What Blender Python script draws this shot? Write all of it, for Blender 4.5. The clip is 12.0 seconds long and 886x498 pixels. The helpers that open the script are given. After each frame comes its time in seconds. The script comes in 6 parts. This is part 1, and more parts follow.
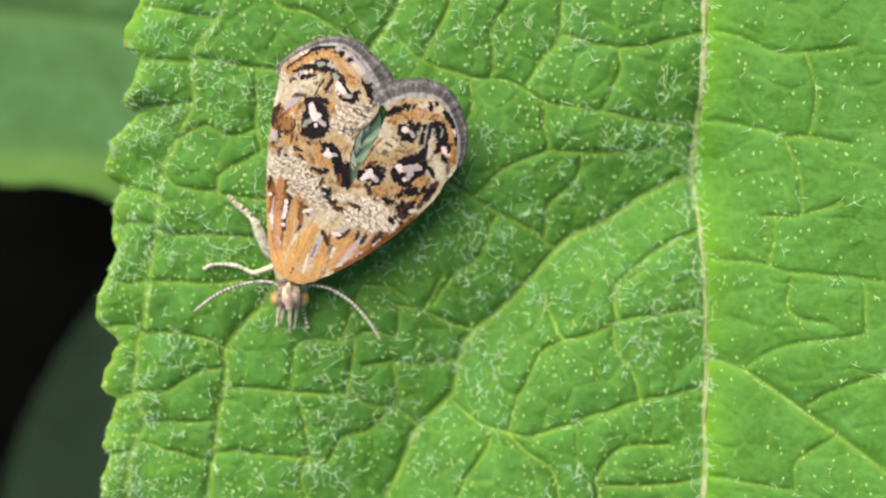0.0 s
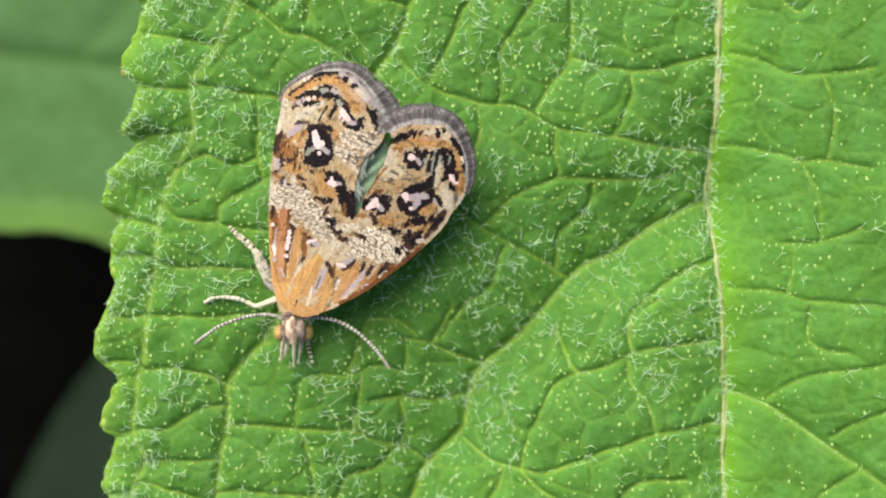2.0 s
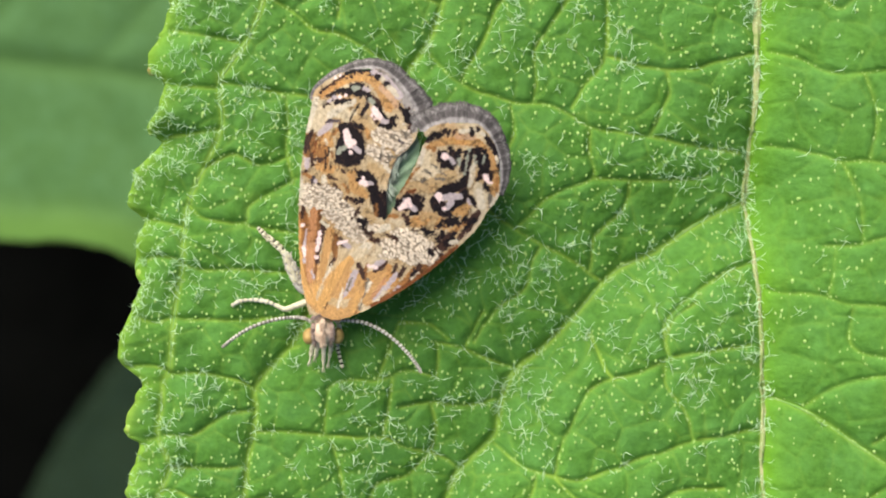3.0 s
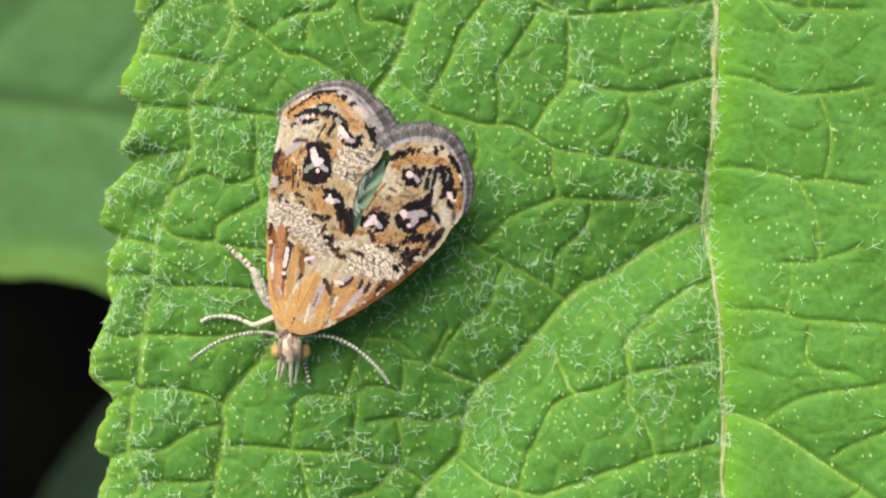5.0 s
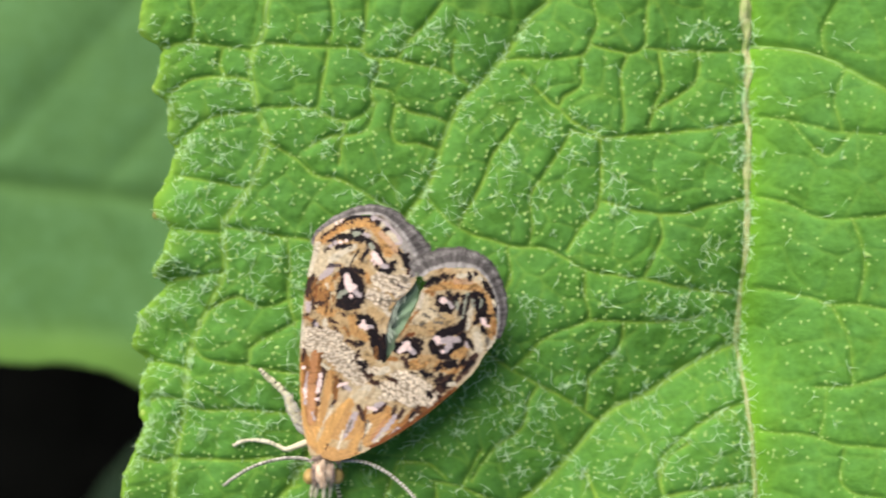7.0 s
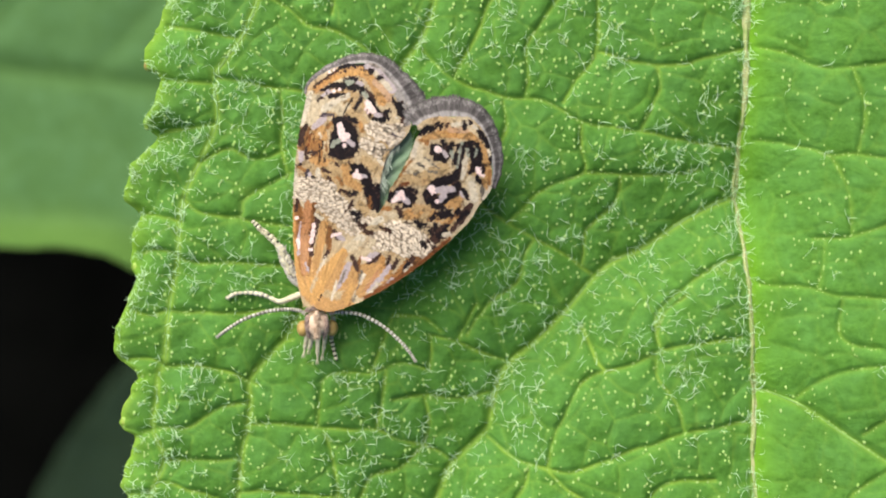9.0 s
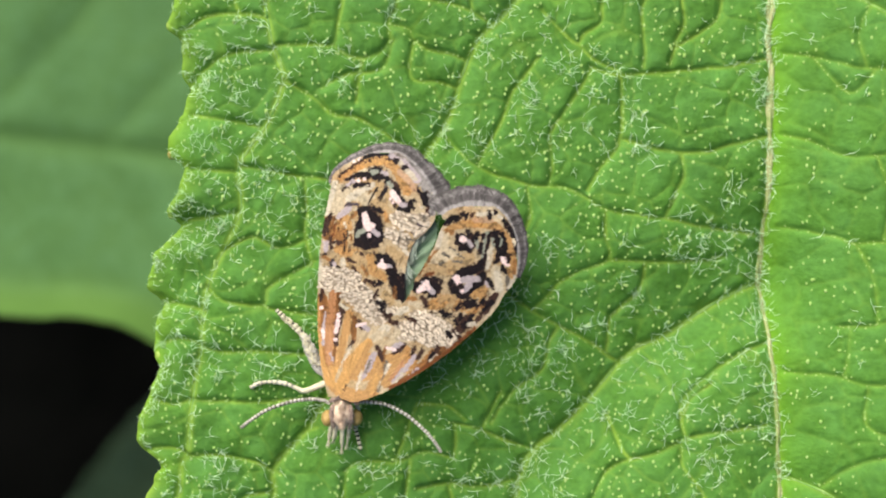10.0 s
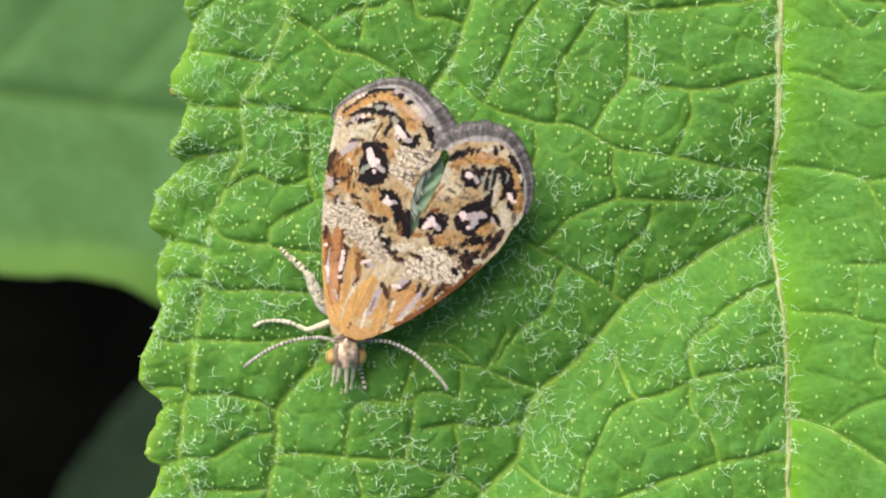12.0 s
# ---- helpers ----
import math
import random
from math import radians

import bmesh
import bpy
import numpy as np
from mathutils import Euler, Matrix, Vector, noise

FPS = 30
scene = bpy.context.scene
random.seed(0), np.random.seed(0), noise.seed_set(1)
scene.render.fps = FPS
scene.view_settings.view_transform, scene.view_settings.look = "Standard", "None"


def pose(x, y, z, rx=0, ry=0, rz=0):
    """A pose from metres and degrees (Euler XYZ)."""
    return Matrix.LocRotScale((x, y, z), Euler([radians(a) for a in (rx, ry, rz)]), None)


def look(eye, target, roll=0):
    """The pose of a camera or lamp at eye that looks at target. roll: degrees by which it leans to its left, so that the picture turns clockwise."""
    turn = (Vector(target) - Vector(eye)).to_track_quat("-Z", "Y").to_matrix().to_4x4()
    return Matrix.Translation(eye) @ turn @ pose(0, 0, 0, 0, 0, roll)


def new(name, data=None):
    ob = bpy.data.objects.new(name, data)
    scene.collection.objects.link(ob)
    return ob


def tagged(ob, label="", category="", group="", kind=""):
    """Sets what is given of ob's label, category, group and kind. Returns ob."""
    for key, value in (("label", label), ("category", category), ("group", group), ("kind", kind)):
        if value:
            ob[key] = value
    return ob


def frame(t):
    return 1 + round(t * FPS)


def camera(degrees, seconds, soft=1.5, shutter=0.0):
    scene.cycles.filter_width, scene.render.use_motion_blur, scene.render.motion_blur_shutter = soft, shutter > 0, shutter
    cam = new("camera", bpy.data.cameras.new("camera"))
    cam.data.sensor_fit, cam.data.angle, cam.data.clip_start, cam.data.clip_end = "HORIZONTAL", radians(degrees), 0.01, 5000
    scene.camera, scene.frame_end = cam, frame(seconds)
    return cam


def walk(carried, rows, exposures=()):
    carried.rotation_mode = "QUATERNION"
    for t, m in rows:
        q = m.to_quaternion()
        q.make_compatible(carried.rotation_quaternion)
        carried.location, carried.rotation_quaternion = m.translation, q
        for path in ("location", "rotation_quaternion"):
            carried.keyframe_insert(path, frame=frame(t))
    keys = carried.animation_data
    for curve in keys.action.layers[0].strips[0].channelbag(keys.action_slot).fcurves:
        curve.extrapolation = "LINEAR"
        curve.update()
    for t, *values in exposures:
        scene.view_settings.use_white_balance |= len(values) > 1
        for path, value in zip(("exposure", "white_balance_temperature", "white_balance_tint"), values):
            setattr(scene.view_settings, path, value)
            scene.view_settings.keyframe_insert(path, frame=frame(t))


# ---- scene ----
# All measures below are in millimetres, turned into metres by MM.
MM = 0.001
cam = camera(30, 12.0, soft=1.95, shutter=0.3)
cam.data.dof.use_dof = True
cam.data.dof.focus_distance = 37.6 * MM
cam.data.dof.aperture_fstop = 70.0

PATH = [
    (0, 1.682, 2.515, 39.499, -5.402, 0.363, 0.544),
    (0.2, 1.817, 2.080, 38.963, -4.898, 0.280, 0.529),
    (0.5, 1.451, 3.670, 38.852, -4.188, 0.316, 0.040),
    (0.7, 1.580, 3.057, 38.488, -3.974, 0.237, 0.073),
    (1, 1.299, 2.800, 38.760, -3.689, 0.163, 0.439),
    (1.2, 0.631, 1.713, 38.800, -2.977, 0.202, 0.300),
    (1.5, 1.457, 1.806, 38.657, -1.995, 0.220, 0.094),
    (1.7, 1.724, 2.015, 38.532, -2.447, 0.225, 0.094),
    (2, 1.488, 1.481, 38.270, -2.960, 0.323, 0.030),
    (2.2, 1.186, 1.688, 38.012, -2.753, 0.294, -0.143),
    (2.5, 0.719, 1.324, 37.739, -2.601, 0.326, -0.062),
    (2.7, 0.657, 1.707, 37.555, -2.344, 0.283, 0.001),
    (3, 0.655, 0.915, 37.470, -2.094, 0.204, 0.124),
    (3.2, 0.686, 1.253, 37.624, -1.886, 0.218, 0.130),
    (4.8, 1.464, -0.593, 38.340, 0.712, 0.486, 0.135),
    (5, 1.409, -0.338, 38.287, 0.433, 0.128, 0.143),
    (5.2, 1.468, 0.523, 38.149, 0.295, 0.278, 0.135),
    (5.5, 0.611, -0.128, 38.036, 0.123, 0.584, 0.106),
    (5.7, 0.584, 0.633, 37.999, 0.551, 0.336, 0.172),
    (6, 1.113, 0.612, 37.880, 1.054, 0.140, 0.153),
    (6.2, 1.337, 1.167, 37.826, 0.849, 0.185, 0.118),
    (6.5, 0.893, 0.998, 37.809, 0.441, 0.172, 0.093),
    (6.7, -0.323, 0.490, 37.895, 0.660, 0.184, 0.122),
    (7, 0.599, 2.166, 38.264, 0.951, 0.062, 0.142),
    (7.2, 1.524, 2.093, 38.267, 0.263, 0.193, 0.157),
    (7.5, 0.654, 1.422, 38.421, -0.646, 0.485, 0.182),
    (7.7, 0.285, 1.320, 38.311, -1.338, 0.089, 0.237),
    (9.3, 0.871, -0.057, 37.795, -0.746, 0.214, 0.009),
    (9.5, 0.652, 0.535, 37.753, -0.338, 0.164, -0.019),
    (9.7, -0.042, 0.137, 37.709, -0.130, 0.071, 0.020),
    (10, 0.151, 1.325, 37.757, 0.129, 0.040, -0.007),
    (10.2, 1.146, 1.278, 37.606, 0.080, 0.077, 0.047),
    (10.5, 1.809, 0.716, 37.463, -0.122, 0.003, -0.034),
    (10.7, 1.448, 0.579, 37.394, 0.169, -0.081, -0.020),
    (11, 1.187, 0.930, 37.404, 0.540, -0.179, -0.023),
    (11.2, 1.059, 0.226, 37.372, 0.330, -0.071, 0.000),
    (11.5, 1.382, 0.366, 37.335, -0.098, 0.016, -0.020),
    (11.7, 0.722, -0.206, 37.320, -0.011, 0.040, -0.083),
    (12, 0.000, 0.000, 37.321, 0.000, 0.000, 0.000),
]
walk(cam, [(t, pose(x * MM, y * MM, z * MM, rx, ry, rz)) for t, x, y, z, rx, ry, rz in PATH])

# ---- light: a bright overcast sky, brighter towards one side ----
SUN_FROM = Vector((-0.64, 0.94, 0.98)).normalized()
world = bpy.data.worlds.new("sky")
scene.world = world
world.use_nodes = True
wn = world.node_tree
sky = wn.nodes.new("ShaderNodeTexSky")
sky.sky_type = "NISHITA"
sky.sun_disc = False
sky.sun_elevation = math.asin(SUN_FROM.z)
sky.sun_rotation = math.atan2(SUN_FROM.x, SUN_FROM.y)
sky.air_density, sky.dust_density, sky.ozone_density = 1.0, 4.0, 1.0
wn.links.new(sky.outputs["Color"], wn.nodes["Background"].inputs["Color"])
wn.nodes["Background"].inputs["Strength"].default_value = 0.078
sun_data = bpy.data.lights.new("sun", "SUN")
sun_data.energy, sun_data.angle, sun_data.color = 3.9, radians(58), (1.0, 0.94, 0.84)
sun = new("sun", sun_data)
sun.matrix_basis = look(SUN_FROM * 0.5, (0, 0, 0))
scene.view_settings.exposure = 0.635

# ---- materials ----


def material(name, rough=0.6, spec=0.4):
    """A principled material; returns it with its node tree, shader and a helper that adds nodes."""
    m = bpy.data.materials.new(name)
    m.use_nodes = True
    nt = m.node_tree
    b = nt.nodes["Principled BSDF"]
    b.inputs["Roughness"].default_value = rough
    b.inputs["Specular IOR Level"].default_value = spec
    return m, nt, b


def noise_node(nt, scale, detail=4.0, rough=0.55):
    """Noise in object space; scale in features a millimetre."""
    c = nt.nodes.new("ShaderNodeTexCoord")
    n = nt.nodes.new("ShaderNodeTexNoise")
    n.inputs["Scale"].default_value = scale / MM
    n.inputs["Detail"].default_value = detail
    n.inputs["Roughness"].default_value = rough
    nt.links.new(c.outputs["Object"], n.inputs["Vector"])
    return n


def ramp(nt, source, stops):
    r = nt.nodes.new("ShaderNodeValToRGB")
    while len(r.color_ramp.elements) < len(stops):
        r.color_ramp.elements.new(0.5)
    for e, (at, col) in zip(r.color_ramp.elements, stops):
        e.position, e.color = at, (*col, 1)
    nt.links.new(source, r.inputs["Fac"])
    return r


def blend(nt, fac, a, b, kind="MIX"):
    x = nt.nodes.new("ShaderNodeMix")
    x.data_type, x.blend_type = "RGBA", kind
    for sock, v in (("Factor", fac), ("A", a), ("B", b)):
        s = [i for i in x.inputs if i.name == sock and i.type == ("VALUE" if sock == "Factor" else "RGBA")][0]
        if isinstance(v, (int, float)):
            s.default_value = v
        elif isinstance(v, tuple):
            s.default_value = (*v, 1)
        else:
            nt.links.new(v, s)
    return [o for o in x.outputs if o.type == "RGBA"][0]


def attribute(nt, name):
    a = nt.nodes.new("ShaderNodeAttribute")
    a.attribute_name = name
    return a


def bump(nt, shader, height, depth_mm, strength=1.0):
    b = nt.nodes.new("ShaderNodeBump")
    b.inputs["Strength"].default_value = strength
    b.inputs["Distance"].default_value = depth_mm * MM
    nt.links.new(height, b.inputs["Height"])
    nt.links.new(b.outputs["Normal"], shader.inputs["Normal"])


def leaf_material(name, dark, light, vein, rough=0.5, translucent=0.25, rim=(0.105, 0.22, 0.04)):
    m, nt, b = material(name, rough, 0.20)
    big, fine = noise_node(nt, 0.45, 3), noise_node(nt, 7.0, 5, 0.65)
    base = ramp(nt, big.outputs["Fac"], [(0.3, dark), (0.7, light)])
    speck = ramp(nt, fine.outputs["Fac"], [(0.3, (0.74, 0.77, 0.70)), (0.7, (1.2, 1.15, 1.25))])
    col = blend(nt, 1.0, base.outputs["Color"], speck.outputs["Color"], "MULTIPLY")
    bloom = ramp(nt, noise_node(nt, 1.6, 4, 0.6).outputs["Fac"], [(0.42, (0.0, 0.0, 0.0)), (0.72, (0.5, 0.5, 0.5))])
    col = blend(nt, bloom.outputs["Color"], col, tuple(min(1.0, 1.12 * c + d) for c, d in zip(light, (0.01, 0.02, 0.04))))
    v = attribute(nt, "vein")
    col = blend(nt, v.outputs["Fac"], col, vein)
    col = blend(nt, attribute(nt, "rim").outputs["Fac"], col, rim)
    nt.links.new(col, b.inputs["Base Color"])
    bump(nt, b, noise_node(nt, 7.0, 6, 0.7).outputs["Fac"], 0.07, 0.75)
    t = nt.nodes.new("ShaderNodeBsdfTranslucent")
    nt.links.new(col, t.inputs["Color"])
    mix = nt.nodes.new("ShaderNodeMixShader")
    mix.inputs["Fac"].default_value = translucent
    nt.links.new(b.outputs["BSDF"], mix.inputs[1])
    nt.links.new(t.outputs["BSDF"], mix.inputs[2])
    nt.links.new(mix.outputs["Shader"], nt.nodes["Material Output"].inputs["Surface"])
    return m


def plain_material(name, a, b, scale=6.0, rough=0.55, spec=0.4, relief=0.01, metal=0.0, sheen=0.0):
    m, nt, s = material(name, rough, spec)
    n = noise_node(nt, scale, 4)
    r = ramp(nt, n.outputs["Fac"], [(0.32, a), (0.68, b)])
    nt.links.new(r.outputs["Color"], s.inputs["Base Color"])
    s.inputs["Metallic"].default_value = metal
    s.inputs["Sheen Weight"].default_value = sheen
    bump(nt, s, noise_node(nt, scale * 3, 3).outputs["Fac"], relief, 0.6)
    return m


def tint_material(name, rough, spec):
    """Colour from the tint of each scale, pigment plus any shade put in, shine from its structure."""
    m, nt, s = material(name, rough, spec)
    a = attribute(nt, "tint")
    n = noise_node(nt, 25.0, 3)
    v = ramp(nt, n.outputs["Fac"], [(0.3, (0.85, 0.85, 0.85)), (0.7, (1.12, 1.12, 1.12))])
    nt.links.new(blend(nt, 1.0, a.outputs["Color"], v.outputs["Color"], "MULTIPLY"), s.inputs["Base Color"])
    nt.links.new(a.outputs["Alpha"], s.inputs["Metallic"])
    return m


LEAF = leaf_material("leaf_blade", (0.077, 0.218, 0.026), (0.108, 0.294, 0.037), (0.30, 0.48, 0.06), 0.6, 0.25, (0.165, 0.400, 0.018))
LEAF_BACK = leaf_material("young_leaf_blade", (0.086, 0.205, 0.058), (0.104, 0.236, 0.068), (0.07, 0.165, 0.035), 0.6)
# Darkened copy of the leaf green: the shade down there is in the colour.
LEAF_DEEP = leaf_material("shade_darkened_leaf_blade", (0.045, 0.085, 0.040), (0.062, 0.110, 0.052), (0.06, 0.11, 0.045), 0.7, 0.15)
MIDRIB = plain_material("midrib_skin", (0.20, 0.29, 0.075), (0.42, 0.42, 0.22), 3.5, 0.6, 0.3, 0.02)
VEIN = plain_material("vein_skin", (0.12, 0.29, 0.05), (0.24, 0.38, 0.11), 3.0, 0.6, 0.3, 0.02)
HAIR = plain_material("leaf_hair", (0.42, 0.68, 0.36), (0.66, 0.88, 0.58), 2.0, 0.5, 0.3, 0.0)
GLAND = plain_material("resin_gland", (0.25, 0.42, 0.10), (0.36, 0.52, 0.18), 3.0, 0.7, 0.1, 0.0)
TIP = plain_material("tooth_callus", (0.15, 0.33, 0.035), (0.30, 0.40, 0.07), 4.0, 0.5, 0.4, 0.01)
TIP_RED = plain_material("tooth_callus_red", (0.30, 0.13, 0.06), (0.24, 0.34, 0.06), 4.0, 0.5, 0.4, 0.01)
# Deep shade is put into the soil's colour, far below its own tone.
SOIL = plain_material("soil_shade_black", (0.0024, 0.0027, 0.0024), (0.0050, 0.0053, 0.0048), 0.15, 0.95, 0.0, 0.6)
SCALE = tint_material("wing_scale", 0.5, 0.22)
MEMBRANE = plain_material("wing_membrane", (0.10, 0.07, 0.05), (0.16, 0.11, 0.07), 4.0, 0.5, 0.4)
HINDWING = plain_material("hindwing_grey", (0.17, 0.28, 0.16), (0.27, 0.37, 0.25), 5.0, 0.6, 0.3)
FUR = plain_material("body_scales", (0.48, 0.33, 0.23), (0.70, 0.55, 0.41), 9.0, 0.6, 0.4, 0.02)
FUR_DARK = plain_material("collar_scales", (0.26, 0.175, 0.15), (0.50, 0.38, 0.31), 11.0, 0.6, 0.4, 0.02)
FUR_ORANGE = plain_material("thorax_scales", (0.55, 0.20, 0.04), (0.70, 0.34, 0.10), 6.0, 0.55, 0.4, 0.02)
EYE = plain_material("eye_amber", (0.30, 0.20, 0.06), (0.44, 0.30, 0.11), 7.0, 0.5, 0.3)
PALE = plain_material("pale_scales", (0.42, 0.39, 0.26), (0.70, 0.66, 0.50), 9.0, 0.55, 0.4, 0.01)
GREYISH = plain_material("grey_scales", (0.22, 0.20, 0.18), (0.62, 0.60, 0.54), 9.0, 0.55, 0.4, 0.01)
RING = plain_material("ring_scales", (0.10, 0.095, 0.06), (0.20, 0.19, 0.13), 9.0, 0.5, 0.4, 0.01)
DARK = plain_material("dark_scales", (0.015, 0.013, 0.012), (0.05, 0.045, 0.04), 9.0, 0.5, 0.4, 0.01)

# ---- mesh helpers ----


def mesh_object(name, verts, faces, mat, parent=None, label="", smooth=True, tints=None, slots=None, fields=None):
    """One mesh object from vertices in millimetres."""
    me = bpy.data.meshes.new(name)
    me.from_pydata((np.asarray(verts, float) * MM).tolist(), [], faces if isinstance(faces, list) else faces.tolist())
    for one in mat if isinstance(mat, (list, tuple)) else [mat]:
        me.materials.append(one)
    if slots is not None:
        me.polygons.foreach_set("material_index", np.asarray(slots, np.int32))
    me.polygons.foreach_set("use_smooth", np.full(len(me.polygons), smooth))
    if tints is not None:
        a = me.attributes.new("tint", "FLOAT_COLOR", "POINT")
        a.data.foreach_set("color", np.asarray(tints, np.float32).ravel())
    for key, values in (fields or {}).items():
        a = me.attributes.new(key, "FLOAT", "POINT")
        a.data.foreach_set("value", np.asarray(values, np.float32).ravel())
    me.update()
    ob = new(name, me)
    if parent is not None:
        ob.parent = parent
    if label:
        tagged(ob, label)
    return ob


def smooth_line(points, n):
    """A Catmull-Rom curve through a few points, n points in all."""
    p = np.asarray(points, float)
    p = np.vstack([2 * p[0] - p[1], p, 2 * p[-1] - p[-2]])
    out = []
    for s in np.linspace(0, len(p) - 3 - 1e-6, n):
        i, f = int(s), s - int(s)
        a, b, c, d = p[i : i + 4]
        out.append(0.5 * (2 * b + (c - a) * f + (2 * a - 5 * b + 4 * c - d) * f * f + (3 * b - a - 3 * c + d) * f**3))
    return np.array(out)


def tube(line, radii, sides=8):
    """Vertices and faces of a tube along a line, closed at both ends."""
    line = np.asarray(line, float)
    radii = np.broadcast_to(radii, len(line))
    way = np.gradient(line, axis=0)
    way /= np.linalg.norm(way, axis=1)[:, None] + 1e-12
    side = np.cross(way, (0.13, 0.21, 0.97))
    side /= np.linalg.norm(side, axis=1)[:, None] + 1e-12
    up = np.cross(side, way)
    a = np.linspace(0, 2 * np.pi, sides, endpoint=False)
    v = line[:, None] + radii[:, None, None] * (np.cos(a)[None, :, None] * side[:, None] + np.sin(a)[None, :, None] * up[:, None])
    v = v.reshape(-1, 3)
    f = [(i * sides + j, i * sides + (j + 1) % sides, (i + 1) * sides + (j + 1) % sides, (i + 1) * sides + j)
         for i in range(len(line) - 1) for j in range(sides)]
    f.append(tuple(reversed(range(sides))))
    f.append(tuple(range(len(v) - sides, len(v))))
    return v, f


def merge(pieces):
    """Several (vertices, faces) as one."""
    verts, faces, n = [], [], 0
    for v, f in pieces:
        verts.append(np.asarray(v))
        faces += [tuple(i + n for i in one) for one in f]
        n += len(v)
    return np.vstack(verts), faces


def ball(centre, radii, rings=8, sides=12, turn=None):
    """An ellipsoid's vertices and faces."""
    t = np.linspace(0, np.pi, rings + 1)[1:-1]
    a = np.linspace(0, 2 * np.pi, sides, endpoint=False)
    v = [(np.sin(p) * np.cos(q), np.sin(p) * np.sin(q), np.cos(p)) for p in t for q in a]
    v = np.array(v + [(0, 0, 1), (0, 0, -1)]) * radii
    if turn is not None:
        v = v @ np.array(turn.to_3x3()).T
    m = rings - 1
    f = [(i * sides + j, (i + 1) * sides + j, (i + 1) * sides + (j + 1) % sides, i * sides + (j + 1) % sides) for i in range(m - 1) for j in range(sides)]
    f += [(m * sides, j, (j + 1) % sides) for j in range(sides)]
    f += [(m * sides + 1, (m - 1) * sides + (j + 1) % sides, (m - 1) * sides + j) for j in range(sides)]
    return v + np.asarray(centre, float), f


def value_noise(x, y, size, seed=0):
    """Smooth noise between 0 and 1 over the plane; size: millimetres between its knots."""
    table = np.random.RandomState(seed).rand(256, 256)
    u, v = np.asarray(x) / size, np.asarray(y) / size
    i, j = np.floor(u).astype(int), np.floor(v).astype(int)
    f, g = u - i, v - j
    f, g = f * f * (3 - 2 * f), g * g * (3 - 2 * g)
    t = lambda a, b: table[a % 256, b % 256]
    return (t(i, j) * (1 - f) + t(i + 1, j) * f) * (1 - g) + (t(i, j + 1) * (1 - f) + t(i + 1, j + 1) * f) * g


def distance(x, y, line, far=2.5):
    """Distance in the plane from many places to a line of points; places beyond far keep far."""
    line = np.asarray(line, float)[:, :2]
    out = np.full(x.shape, far)
    for a, b in zip(line[:-1], line[1:]):
        lo, hi = np.minimum(a, b) - far, np.maximum(a, b) + far
        k = np.nonzero((x > lo[0]) & (x < hi[0]) & (y > lo[1]) & (y < hi[1]))
        if not len(k[0]):
            continue
        d = b - a
        px, py = x[k] - a[0], y[k] - a[1]
        t = np.clip((px * d[0] + py * d[1]) / (d @ d + 1e-12), 0, 1)
        out[k] = np.minimum(out[k], np.hypot(px - t * d[0], py - t * d[1]))
    return out


# ---- the large leaf that the moth sits on ----
BASE_Y, TIP_Y = 27.0, -36.0
MIDRIB_LINE = np.array([(7.58, 28.99), (7.74, 8.17), (7.73, 5.71), (7.71, 3.77), (7.70, 2.73), (7.62, 1.82), (7.58, 1.18), (7.56, 0.53), (7.62, 0.01), (7.73, -0.76), (7.81, -1.54), (7.85, -2.31), (7.89, -3.35), (7.93, -3.86), (7.87, -4.64), (7.87, -5.42), (7.84, -7.23), (7.81, -36.99)])


def midrib_x(y):
    return np.interp(y, MIDRIB_LINE[::-1, 1], MIDRIB_LINE[::-1, 0])


# The toothed margin of the half that is in view: a tip, then a notch, from base to tip of the leaf.
MARGIN = [(-6.20, 8.95), (-6.40, 8.57), (-6.51, 7.75), (-6.30, 7.60), (-5.93, 7.44), (-6.05, 6.99), (-6.21, 6.47), (-6.06, 6.34), (-5.85, 6.24), (-5.87, 5.48), (-5.75, 5.23), (-5.58, 5.08), (-5.70, 5.05), (-5.80, 4.60), (-5.98, 4.25), (-6.20, 3.87), (-6.19, 3.53), (-5.70, 3.33), (-5.89, 2.77), (-6.21, 2.30), (-6.18, 2.17), (-5.86, 1.96), (-6.41, 1.36), (-6.68, 0.55), (-6.60, 0.48), (-6.27, 0.21), (-6.42, -0.18), (-6.51, -0.76), (-6.47, -1.08), (-6.29, -1.27), (-6.60, -1.91), (-6.86, -2.56), (-6.87, -2.97), (-6.74, -3.20), (-6.26, -3.53), (-6.49, -3.81), (-6.63, -4.15), (-6.73, -4.63), (-6.60, -4.84), (-6.27, -4.89), (-6.46, -5.22), (-6.78, -6.05), (-6.67, -6.23), (-6.55, -6.28), (-6.74, -6.77), (-6.83, -7.35)]


def envelope(y):
    """Half the width of the leaf, without teeth."""
    y = np.asarray(y, float)
    up = 13.8 * np.clip(1 - np.clip((y - 6.0) / (BASE_Y - 6.0), 0, 1) ** 2.2, 0, 1) ** 0.7
    down = 14.3 * np.clip(1 - np.clip((-7.0 - y) / (-7.0 - TIP_Y), 0, 1) ** 1.6, 0, 1)
    return np.where(y > -0.5, np.minimum(up, 14.3), down)


def saw(y, phase):
    s = (np.asarray(y) / -1.65 + phase) % 1.0
    return 0.35 * (s - 0.5) - 0.35 * np.clip((s - 0.82) / 0.18, 0, 1) * s


